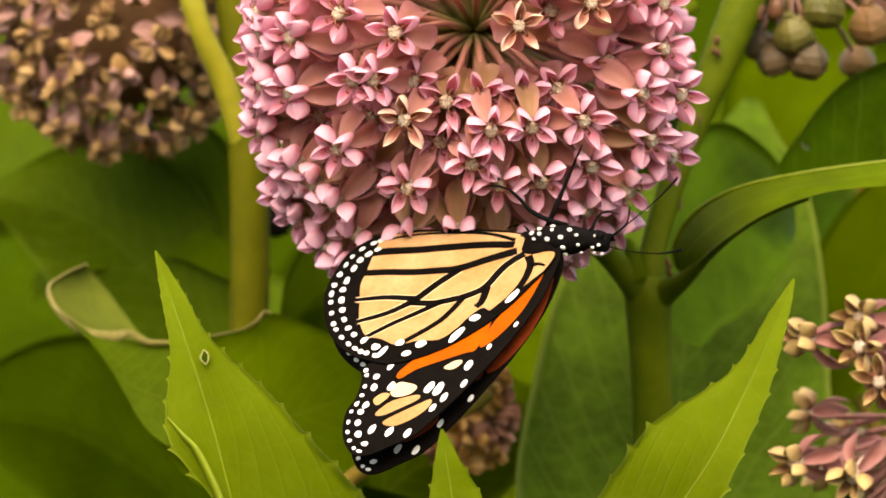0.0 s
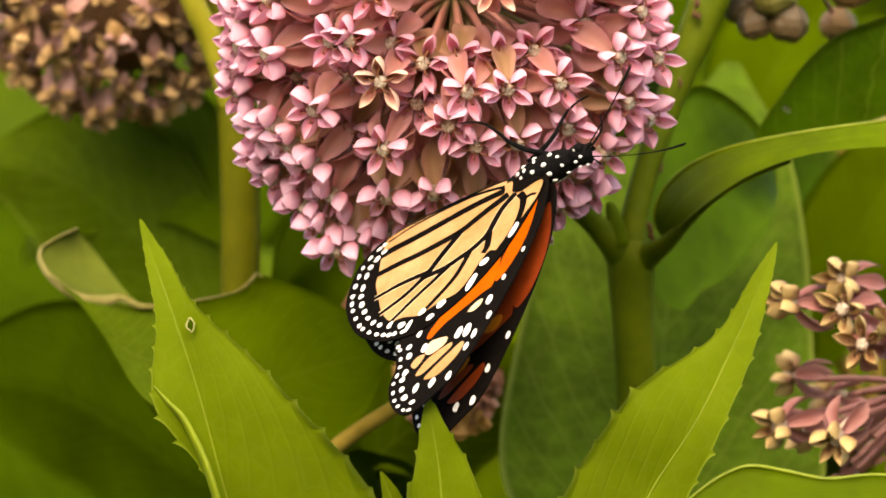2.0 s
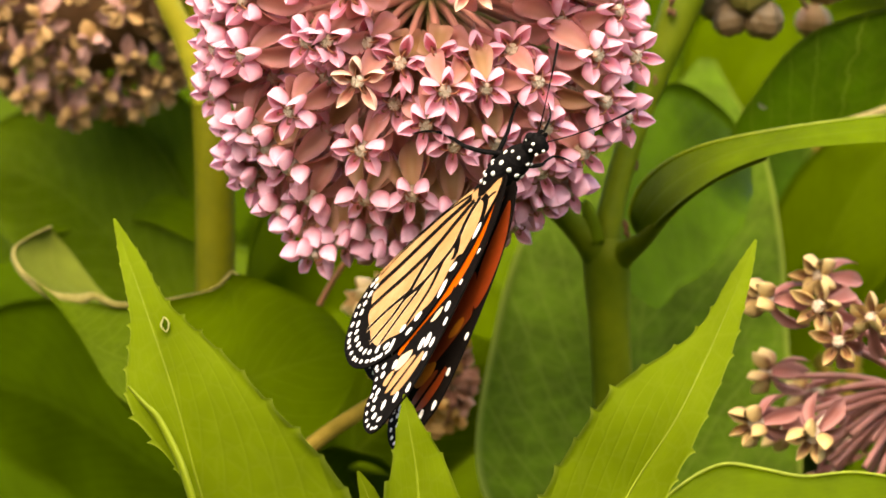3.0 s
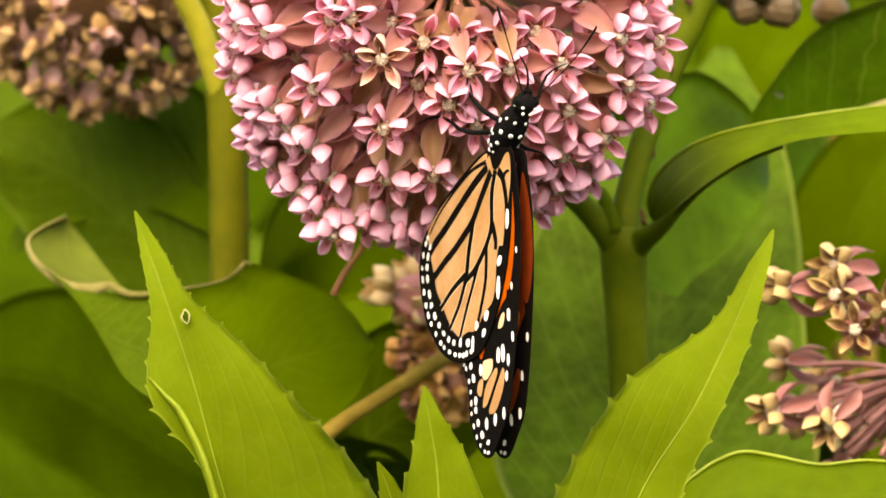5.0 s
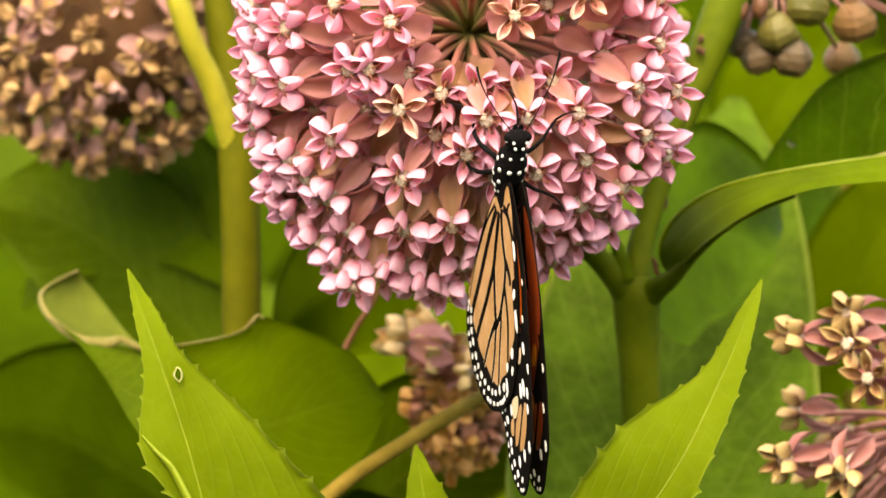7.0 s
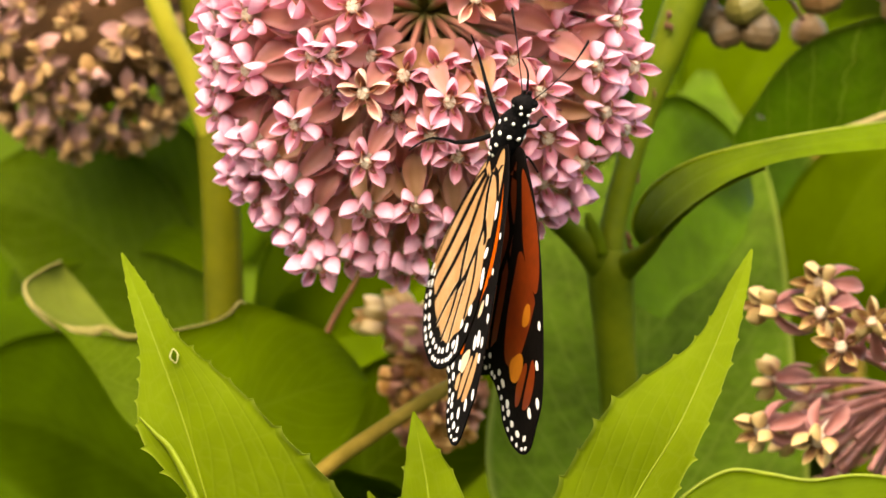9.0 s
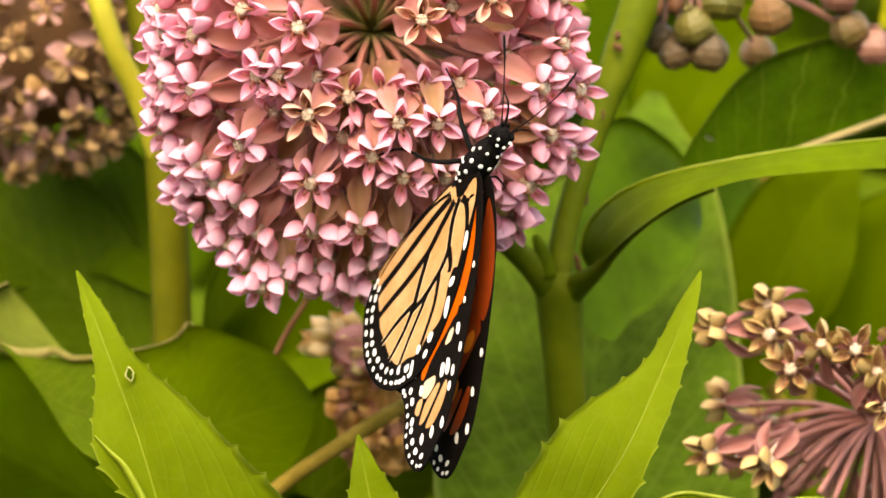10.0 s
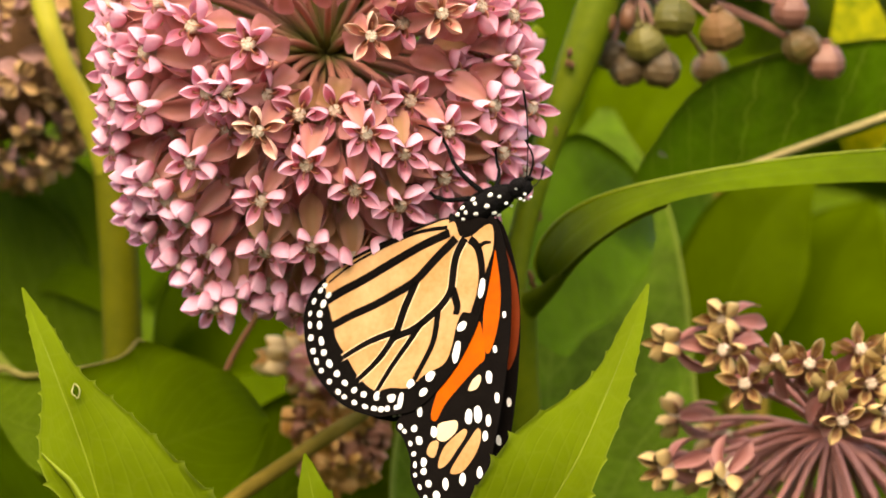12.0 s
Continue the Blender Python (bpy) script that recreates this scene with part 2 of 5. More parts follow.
    "bee_black": make("bee_black", (0.010, 0.008, 0.007), 0.8, 0.3, 900, 0.6, spec=0.05),
    "bee_wing": make("bee_wing", (0.16, 0.14, 0.12), 0.3, 0.2, 400, 0.1, 0.5),
    "soil": make("soil", (0.05, 0.05, 0.02), 0.95, 0.4, 12, 0.8, other=(0.05, 0.075, 0.018)),
    "grass": make("grass_blades", (0.06, 0.11, 0.015), 0.6, 0.4, 20, 0.1, 0.3),
    "debris": make("fallen_petal", (0.36, 0.20, 0.10), 0.7, 0.3, 300, 0.2),
    "hole": make("torn_tissue", (0.36, 0.36, 0.12), 0.8, 0.3, 500, 0.3),
}


# ---- mesh helpers (local lengths in millimetres) ----
class Geo:
    def __init__(self):
        self.v, self.f, self.uv = [], [], []

    def add(self, verts, faces, uvs=None):
        k = len(self.v)
        self.v += [tuple(p) for p in verts]
        self.f += [tuple(i + k for i in q) for q in faces]
        self.uv += list(uvs) if uvs else [(0.0, 0.0)] * len(verts)
        return self

    def mesh(self, name, material, smooth=True):
        me = bpy.data.meshes.new(name)
        me.from_pydata([(x * MM, y * MM, z * MM) for x, y, z in self.v], [], self.f)
        me.materials.append(material)
        layer = me.uv_layers.new(name="blade")
        idx = np.empty(len(me.loops), dtype=np.int32)
        me.loops.foreach_get("vertex_index", idx)
        layer.data.foreach_set("uv", np.array(self.uv, dtype=np.float32)[idx].ravel())
        if smooth:
            me.polygons.foreach_set("use_smooth", [True] * len(me.polygons))
        me.update()
        return me


def part(name, geo, material, parent=None, label="", m=None, smooth=True):
    me = geo.mesh(name, material, smooth) if isinstance(geo, Geo) else geo
    ob = new(name, me)
    ob.parent = parent
    if m is not None:
        ob.matrix_local = m
    if label:
        ob["label"] = label
    return ob


def thing(name, label, category, at=(0, 0, 0), group="", kind=""):
    """An Empty at a place given in mm from the view's middle at the lens's height."""
    e = new(name)
    e.empty_display_size = 0.01
    e.location = (at[0] * MM, at[1] * MM, H + at[2] * MM)
    return tagged(e, label, category, group, kind)


def spline(pts, n, closed=False):
    """n points along a Catmull-Rom curve."""
    p = [np.array(q, float) for q in pts]
    k = len(p)
    out = []
    span = k if closed else k - 1
    for i in range(n):
        t = i * span / (n if closed else n - 1)
        j = min(int(t), span - 1)
        f = t - j
        if closed:
            a, b, c, d = (p[(j + s) % k] for s in (-1, 0, 1, 2))
        else:
            a, b, c, d = p[max(j - 1, 0)], p[j], p[j + 1], p[min(j + 2, k - 1)]
        out.append(0.5 * (2 * b + (c - a) * f + (2 * a - 5 * b + 4 * c - d) * f * f + (3 * b - a - 3 * c + d) * f ** 3))
    return np.array(out)


def tube(geo, pts, radii, sides=8, n=None, flat=1.0):
    """A swept tube with closed ends; radii are spread along it."""
    if n:
        rr = np.interp(np.linspace(0, 1, n), np.linspace(0, 1, len(radii)), radii)
        pts = spline(pts, n)
    else:
        pts = np.array(pts, float)
        rr = np.interp(np.linspace(0, 1, len(pts)), np.linspace(0, 1, len(radii)), radii)
    tan = np.gradient(pts, axis=0)
    tan /= np.linalg.norm(tan, axis=1)[:, None] + 1e-9
    side = np.cross(tan[0], (0.13, 0.31, 0.94))
    if np.linalg.norm(side) < 0.2:
        side = np.cross(tan[0], (1, 0, 0))
    vs, fs = [], []
    for i in range(len(pts)):
        side = side - tan[i] * side.dot(tan[i])
        side /= np.linalg.norm(side)
        up = np.cross(tan[i], side)
        for s in range(sides):
            a = 2 * math.pi * s / sides
            vs.append(pts[i] + rr[i] * (math.cos(a) * side + flat * math.sin(a) * up))
    for i in range(len(pts) - 1):
        for s in range(sides):
            q = (s + 1) % sides
            fs.append((i * sides + s, i * sides + q, (i + 1) * sides + q, (i + 1) * sides + s))
    fs.append(tuple(range(sides))[::-1])
    fs.append(tuple((len(pts) - 1) * sides + s for s in range(sides)))
    return geo.add(vs, fs)


def blob(geo, centre, radii, axis=None, seg=12, rings=8, rough=0.0):
    """A rounded body; its third radius lies along axis."""
    m = Matrix.Identity(3) if axis is None else Vector(axis).to_track_quat("Z", "Y").to_matrix()
    vs, fs = [], []
    for i in range(rings + 1):
        th = math.pi * i / rings
        for s in range(seg):
            a = 2 * math.pi * s / seg
            k = 1 + rough * (random.random() - 0.5)
            p = m @ Vector((radii[0] * math.sin(th) * math.cos(a) * k, radii[1] * math.sin(th) * math.sin(a) * k, radii[2] * math.cos(th) * k))
            vs.append((p.x + centre[0], p.y + centre[1], p.z + centre[2]))
    for i in range(rings):
        for s in range(seg):
            q = (s + 1) % seg
            fs.append((i * seg + s, (i + 1) * seg + s, (i + 1) * seg + q, i * seg + q))
    return geo.add(vs, fs)


def blade(mid, left, right, side, fold=0.15, teeth=0, depth=0.0, wave=0.0, waves=3.0, thick=0.35, nu=56, nv=7, curl=0.0, seed=0):
    """A leaf blade: a midrib curve from base to tip, half widths to both sides along it, a side direction,
    a fold along the midrib, teeth or waves on the margin, and a real thickness."""
    rnd = random.Random(seed)
    c = spline(mid, nu)
    wl = spline([(w, 0) for w in left], nu)[:, 0].clip(0.02)
    wr = spline([(w, 0) for w in right], nu)[:, 0].clip(0.02)
    tan = np.gradient(c, axis=0)
    tan /= np.linalg.norm(tan, axis=1)[:, None] + 1e-9
    side = np.array(side, float)
    vs, uv = [], []
    cols = 2 * nv + 1
    ph = rnd.random() * 6
    for layer in (0, 1):
        for i in range(nu):
            s = side - tan[i] * side.dot(tan[i])
            s /= np.linalg.norm(s)
            nrm = np.cross(s, tan[i])
            u = i / (nu - 1)
            for j in range(cols):
                k = (j - nv) / nv
                w = wr[i] if k > 0 else wl[i]
                if teeth and abs(k) > 0.99:
                    tooth = (u * teeth + 0.35 * math.sin(u * 9 + ph) + (0.45 if k > 0 else 0)) % 1.0
                    w += depth * (tooth ** 5 - 0.15 * tooth) * (0.72 + 0.28 * math.sin(u * 23 + ph)) * min(1, w / 6)
                lift = fold * abs(k) * w - curl * k * k * w + wave * abs(k) ** 2 * math.sin(u * waves * 6.28 + ph + (1.3 if k > 0 else 0)) * min(1, w / 8)
                p = c[i] + s * (k * w) + nrm * (lift - layer * thick * (1 - 0.6 * abs(k)))
                vs.append(p)
                uv.append((u, k))
    fs = []
    off = nu * cols
    for i in range(nu - 1):
        for j in range(cols - 1):
            a = i * cols + j
            fs.append((a, a + 1, a + cols + 1, a + cols))
            fs.append((off + a, off + a + cols, off + a + cols + 1, off + a + 1))
    ring = [i * cols for i in range(nu)] + [(nu - 1) * cols + j for j in range(1, cols)] + [i * cols + cols - 1 for i in range(nu - 2, -1, -1)] + [j for j in range(cols - 2, 0, -1)]
    for a, b in zip(ring, ring[1:] + ring[:1]):
        fs.append((a, off + a, off + b, b))
    g = Geo()
    return g.add(vs, fs, uv)


def petal(geo, base, d0, d1, side, length, width, cup=0.25):
    """A reflexed petal: from base it bends from direction d0 to d1."""
    base, d0, d1, side = (np.array(q, float) for q in (base, d0, d1, side))
    nu, nv = 8, 3
    p = base.copy()
    rows = []
    for i in range(nu):
        u = i / (nu - 1)
        d = d0 * (1 - u) ** 2 + d1 * (1 - (1 - u) ** 2)
        d /= np.linalg.norm(d)
        n = np.cross(d, side)
        w = width * (0.42 + 0.58 * math.sin(math.pi * min(1.0, u / 0.55) / 2)) * (1 - max(0.0, (u - 0.45) / 0.55) ** 1.8) + 0.02
        rows.append([p + side * (k / nv * w) + n * (cup * w * (k / nv) ** 2) for k in range(-nv, nv + 1)])
        p = p + d * length / (nu - 1)
    cols = 2 * nv + 1
    flat = [q for r in rows for q in r]
    uvs = [(i / (nu - 1), k / nv) for i in range(nu) for k in range(-nv, nv + 1)]
    fs = [(i * cols + j, i * cols + j + 1, (i + 1) * cols + j + 1, (i + 1) * cols + j) for i in range(nu - 1) for j in range(cols - 1)]
    geo.add(flat, fs, uvs)


def loft(a, b, bulge=3.0, thick=0.4, nu=50, nv=12):
    """A leaf blade between two margins, arched towards the viewer's side between them."""
    a, b = spline(a, nu), spline(b, nu)
    vs, uv = [], []
    for layer in (0, 1):
        for i in range(nu):
            for j in range(nv):
                k = j / (nv - 1)
                p = a[i] * (1 - k) + b[i] * k
                vs.append((p[0], p[1] - bulge * math.sin(math.pi * k) + layer * thick, p[2]))
                uv.append((i / (nu - 1), 2 * k - 1))
    fs = []
    off = nu * nv
    for i in range(nu - 1):
        for j in range(nv - 1):
            q = i * nv + j
            fs.append((q, q + 1, q + nv + 1, q + nv))
            fs.append((off + q, off + q + nv, off + q + nv + 1, off + q + 1))
    ring = [i * nv for i in range(nu)] + [(nu - 1) * nv + j for j in range(1, nv)] + [i * nv + nv - 1 for i in range(nu - 2, -1, -1)] + [j for j in range(nv - 2, 0, -1)]
    for p, q in zip(ring, ring[1:] + ring[:1]):
        fs.append((p, off + p, off + q, q))
    return Geo().add(vs, fs, uv)


# ---- ground and the meadow that closes the place ----
def ground():
    g = Geo()
    n = 60
    xs = [math.copysign(abs(k) ** 2.6, k) * 400000 for k in np.linspace(-1, 1, n)]
    vs = [(x, y, 30 * noise.noise((x * 0.002, y * 0.002, 0)) if abs(x) + abs(y) < 8000 else 0) for x in xs for y in xs]
    fs = [(i * n + j, (i + 1) * n + j, (i + 1) * n + j + 1, i * n + j + 1) for i in range(n - 1) for j in range(n - 1)]
    ob = part("ground", g.add(vs, fs), M["soil"])
    tagged(ob, "dark soil under the meadow plants", "ground", kind="structure")
    rnd = random.Random(5)
    g = Geo()
    for _ in range(26000):
        d, w = 4300 * math.sqrt(rnd.random()), rnd.uniform(0, 6.283)
        x, y = d * math.cos(w), d * math.sin(w)
        h, a, b = rnd.uniform(120, 420), rnd.uniform(0, 6.28), rnd.uniform(0, 6.28)
        w, lean = rnd.uniform(3, 8), rnd.uniform(10, 160)
        dx, dy = math.cos(a) * w, math.sin(a) * w
        lx, ly = math.cos(b) * lean, math.sin(b) * lean
        z0 = -35
        g.add([(x - dx, y - dy, z0), (x + dx, y + dy, z0), (x + dx * 0.7 + lx * 0.4, y + dy * 0.7 + ly * 0.4, h * 0.6), (x - dx * 0.7 + lx * 0.4, y - dy * 0.7 + ly * 0.4, h * 0.6), (x + lx, y + ly, h)], [(0, 1, 2, 3), (3, 2, 4)])
    ob = part("grass", g, M["grass"])
    tagged(ob, "tall green grass between the milkweed stems", "grass", kind="stuff")


ground()


def milkweed_leaf_geo(length, width, droop, seed):
    """One broad oval milkweed leaf, base at the origin, pointing along +x."""
    mid = [(0, 0, 0), (length * 0.3, 0, length * 0.10), (length * 0.65, 0, length * 0.06 - droop * 0.4), (length, 0, -droop)]
    half = [1.5, width * 0.42, width * 0.5, width * 0.44, width * 0.24, 0.3]
    return blade(mid, half, half, (0, -1, 0), 0.22, 0, 0, 3.0, 2.0, 0.4, 26, 4, 0.1, seed)


def background_plants():
    """Milkweed plants behind, each a stem to the ground with pairs of leaves."""
    rnd = random.Random(11)
    kinds = [milkweed_leaf_geo(rnd.uniform(150, 200), rnd.uniform(70, 100), rnd.uniform(10, 60), i) for i in range(5)]
    meshes = [[k.mesh("leaf", M[c]) for c in ("leaf", "leaf_pale", "leaf_bright", "leaf_deep")] for k in kinds]
    spots = []
    while len(spots) < 74:
        y = 275 + 1700 * rnd.random() ** 1.7
        x = rnd.uniform(-1, 1) * (200 + 0.75 * y)
        if any(math.hypot(x - p[0], y - p[1]) < 55 + 0.045 * y for p in spots):
            continue
        spots.append((x, y, -32 + 0.30 * (y - 275) - 0.00003 * (y - 275) ** 2 + rnd.uniform(-25, 20)))
    while len(spots) < 122:
        x, y = rnd.uniform(-1900, 1900), rnd.uniform(150, 2300)
        if abs(x) < 330 + 0.75 * y or any(math.hypot(x - p[0], y - p[1]) < 120 for p in spots):
            continue
        spots.append((x, y, -60 + 0.22 * (y - 275) + rnd.uniform(-60, 40)))
    for x, y, top in spots:
        root = thing("milkweed_plant", "tall green milkweed plant with broad leaves", "plant", (x, y, -1000 * H), "milkweed patch")
        g = Geo()
        lean = rnd.uniform(-40, 40)
        tube(g, [(0, 0, -40), (lean * 0.3, 0, 500), (lean, 0, 1000 + top)], [6, 5, 2.5], 8, 10)
        part("stem", g, M["stem"], root)
        z = 1000 + top
        turn = rnd.uniform(0, 180)
        level = 0
        while level < 7:
            for s in (0, 180):
                a = turn + s + rnd.uniform(-25, 25)
                me = meshes[rnd.randrange(5)][rnd.choice((0, 0, 0, 1, 1, 2, 3, 3))]
                f = z / (1000 + top)
                toward = -math.sin(radians(a))
                nod = 38 * toward - 4 + rnd.uniform(-12, 12)
                roll = 34 * math.cos(radians(a)) + rnd.uniform(-12, 12)
                part("leaf", me, None, root, m=pose(lean * f * MM, 0, z * MM, 0, 0, a) @ pose(0, 0, 0, 0, nod) @ pose(0, 0, 0, roll) @ Matrix.Scale(rnd.uniform(0.75, 1.1), 4))
            turn += 90
            level += 1
            z -= rnd.uniform(45, 90)


background_plants()


def far_hedge():
    """The far side of the meadow: tall growth of many small leaves."""
    rnd = random.Random(31)
    g = Geo()
    for _ in range(26000):
        a = rnd.uniform(0, 6.283)
        d = rnd.uniform(4200, 7000)
        x, y = d * math.sin(a), d * math.cos(a)
        top = 1900 + 700 * noise.noise((a * 4, 1.0, 0.0)) + 300 * noise.noise((a * 13, 2.0, 0.0))
        z = rnd.uniform(-30, max(top, 900))
        s = rnd.uniform(60, 150)
        u = Vector((rnd.gauss(0, 1), rnd.gauss(0, 1), rnd.gauss(0, 1))).normalized()
        v = u.orthogonal().normalized()
        c = Vector((x, y, z))
        g.add([c - u * s, c + v * s * 0.4, c + u * s, c - v * s * 0.4], [(0, 1, 2, 3)])
    ob = part("hedge", g, M["leaf_pale"], smooth=False)
    tagged(ob, "tall green growth round the meadow", "hedge", kind="stuff")


far_hedge()


# ---- the milkweed whose forked stem stands behind the flower head ----
def forked_plant():
    root = thing("milkweed_plant", "milkweed with a thick forked green stem and broad leaves", "plant", (31, 35, -1000 * H), "milkweed patch")
    o = np.array([31, 35, -1000.0])

    def rel(pts):
        return [tuple(np.array(p) - o) for p in pts]

    g = Geo()
    tube(g, rel([(32.9, 45, -54.2), (31.6, 40, -31.7), (30.6, 36, -16.8), (30.0, 34, -7.4), (29.8, 33, -2.1), (29.8, 33, 1.0)]), [4.2, 3.8, 3.75, 4.2, 4.5, 3.2], 18, 30)
    foot = Geo()
    tube(foot, rel([(32.9, 45, -53.2), (60, 50, -300), (50, 60, -700), (31, 35, -1040)]), [4.2, 5, 6.5, 7], 14, 16)
    part("lower_stem", foot, M["stem"], root)
    part("stem", g, M["stem"], root)
    g = Geo()
    tube(g, rel([(29.8, 33, -1.6), (30.0, 33, 3.1), (31.3, 34, 9.4), (33.4, 35, 16.8), (36.2, 37, 25.3), (39.5, 39, 33.8), (43.2, 41, 42.9), (46.9, 43, 52.0), (50.8, 45, 62.8)]), [3.3, 2.6, 2.4, 2.4, 2.6, 3.0, 3.6, 4.0, 3.4], 16, 40)
    part("upper_stem", g, M["stem"], root)
    g = Geo()
    tube(g, rel([(29.4, 33, -3.2), (26.6, 31, 0.3), (23.0, 29, 4.1), (19.0, 25, 7.7), (14.8, 20, 11.8)]), [3.6, 2.7, 2.2, 2.0, 1.9], 14, 20)
    part("side_branch", g, M["stem"], root)
    g = Geo()
    tube(g, rel([(30.4, 33.0, -3.4), (33.3, 30.0, -1.3), (36.2, 23.0, 1.0), (39.3, 14.0, 4.6), (43.4, 5.0, 8.6), (49.2, 1.0, 12.4), (56.6, 0.0, 15.4)]), [3.4, 2.3, 1.5, 0.9, 0.6, 0.5, 0.4], 12, 30)
    part("leaf_stalk", g, M["stem"], root)
    g = Geo()
    tube(g, rel([(27.7, 30, 0.1), (26.8, 30, 4.3), (25.7, 32, 7.9)]), [1.8, 1.5, 0.8], 10, 8)
    part("bud_shoot", g, M["leaf_bright"], root)
    rnd = random.Random(3)
    for name, (x, y, z), r in (("scar", (33.4, 27, 3.0), 1.5), ("scar", (38.6, 33, 30.4), 0.9), ("scar", (35.2, 31, 14.7), 0.8), ("scar", (41.8, 35, 44.1), 1.6)):
        g = Geo()
        for _ in range(5):
            blob(g, (x - o[0] + rnd.uniform(-r, r) * 0.35, y - o[1] + 0.7, z - o[2] + rnd.uniform(-r, r) * 0.9), (r * 0.28, r * 0.5, r * 0.5), None, 8, 6, 0.4)
        part(name, g, M["scar"], root, "brown scar on the stem")
    # the near leaf, seen almost edge on, that curves out from the node
    g = loft(rel([(34.8, 28, 2.7), (33.7, 27, 6.0), (35.1, 25, 10.1), (38.4, 20, 13.8), (42.9, 14, 16.6), (49.6, 9, 18.8), (60.5, 6, 20.9), (73.3, 5, 22.7), (85.7, 6, 23.9), (100.2, 9, 24.7)]), rel([(35.4, 24.6, 0.8), (37.0, 18.4, 2.5), (39.6, 9.0, 5.5), (43.3, 2.0, 8.8), (49.1, -2.0, 12.6), (55.0, -3.0, 15.1), (61.9, -3.0, 16.9), (73.2, -2.0, 18.0), (85.6, -1.0, 18.5), (100.1, 2.0, 18.6)]), 0.8, 0.6, 70, 12)
    near = part("leaf", g, M["leaf_near"], root, "bright green leaf curving out from the node")
    g = Geo()
    tube(g, rel([(34.8, 27.7, 2.7), (33.7, 26.7, 6.0), (35.1, 24.7, 10.1), (38.4, 19.7, 13.8), (42.9, 13.7, 16.6), (49.5, 8.7, 18.8), (60.4, 5.7, 20.9), (73.3, 4.7, 22.7), (85.7, 5.7, 23.9), (100.2, 8.7, 24.7)]), [0.3, 0.28, 0.25, 0.2], 6, 70)
    part("leaf_edge", g, M["rib"], near, "pale yellow-green leaf edge")
    # the broad leaf behind the stem
    g = blade(rel([(39.6, 42, -71.4), (37.8, 60, -48.0), (37.9, 82, -23.3), (42.3, 104, 2.4), (48.5, 124, 22.3), (53.9, 145, 39.5)]), [14, 31, 29, 24, 9, 0.3], [14, 30, 30, 26, 17, 3], (1, 0.1, 0), 0.12, 0, 0, 1.0, 2.5, 0.5, 60, 8, 0.05, 4)
    part("leaf", g, M["leaf_broad"], root, "broad green leaf behind the stem")
    # added dark green sheet with a ragged lower end, before the broad leaf
    g = loft(rel([(33.6, 66, 21.8), (43.9, 74, 31.4), (54.2, 80, 26.7), (59.3, 82, 18.9), (60.3, 80, 11.1)]), rel([(32.0, 52, -6.4), (40.2, 54, -12.0), (44.6, 57, -8.1), (49.7, 60, -5.2), (57.1, 66, 3.3)]), 1.5, 0.4, 60, 14)
    part("leaf", g, M["leaf_patch_dark"], root, "dark green patch with a ragged end")
    # the dark leaf high up, with a midrib that slopes up to the tip
    g = blade(rel([(52.9, 66, 12.6), (63.1, 64, 18.8), (76.7, 64, 23.8), (105.0, 68, 33.0), (122.8, 75, 38.6)]), [1.0, 10.5, 19.0, 16, 8], [0.5, 0.8, 1.2, 1.6, 1.6], (0.0, 0.2, -1), 0.2, 0, 0, 0.8, 2, 0.5, 60, 9, 0.15, 5)
    dark = part("leaf", g, M["leaf_veined"], root, "dark green leaf with a pale midrib and yellow blotches")
    g = Geo()
    tube(g, rel([(59.4, 65, 16.2), (66.8, 63, 20.2), (78.7, 63, 24.3), (104.8, 67, 32.9), (122.7, 74, 38.6)]), [0.4, 0.55, 0.75, 0.9], 8, 24)
    part("midrib", g, M["pale_rib"], dark, "pale tan midrib")
    g = loft(rel([(35.6, -20, -45.6), (40.5, -20, -41.6), (44.4, -19, -39.1), (48.8, -19, -37.7), (55.2, -18, -38.7), (62.1, -18, -39.9), (70.0, -17, -39.2), (76.7, -16, -40.0), (85.8, -15, -42.2)]), rel([(36.4, -24, -50.2), (41.2, -25, -50.2), (45.0, -26, -50.1), (48.8, -26, -50.1), (54.6, -26, -50.1), (61.4, -26, -50.1), (69.2, -25, -50.2), (75.9, -24, -50.2), (85.0, -22, -50.4)]), 0.8, 0.5, 60, 8)
    low = part("leaf", g, M["leaf_near"], root, "green leaf with a wavy pale edge")
    g = Geo()
    tube(g, rel([(35.6, -20.2, -45.6), (40.5, -20.2, -41.5), (44.4, -19.2, -39.1), (48.8, -19.2, -37.7), (55.2, -18.2, -38.7), (62.0, -18.2, -39.9), (69.9, -17.2, -39.2), (76.7, -16.2, -40.0), (85.8, -15.2, -42.2)]), [0.25, 0.32, 0.4, 0.3, 0.3], 6, 60)
    part("leaf_edge", g, M["rib"], low, "pale yellow-green leaf edge")
    g = blade(rel([(100.6, 82, 22.9), (102.2, 82, 33.4), (103.3, 84, 44.6), (101.5, 90, 62.9)]), [0.8, 7, 8, 2], [0.8, 7, 8, 2], (1, 0, 0.2), 0.2, 0, 0, 1.0, 2, 0.5, 36, 6, 0.1, 15)
    part("leaf", g, M["leaf_yellow"], root, "yellow-blotched leaf")
    for mid, w, c, k in (
        ([(72.8, 150, -26.3), (78.8, 150, -5.9), (88.9, 155, 13.4), (100.3, 160, 24.4)], [3, 13, 12, 1], "leaf", 31),
        ([(95.3, 170, -34.3), (100.2, 170, -12.2), (106.6, 172, 5.0), (115.6, 175, 18.6)], [3, 16, 14, 1], "leaf", 32),
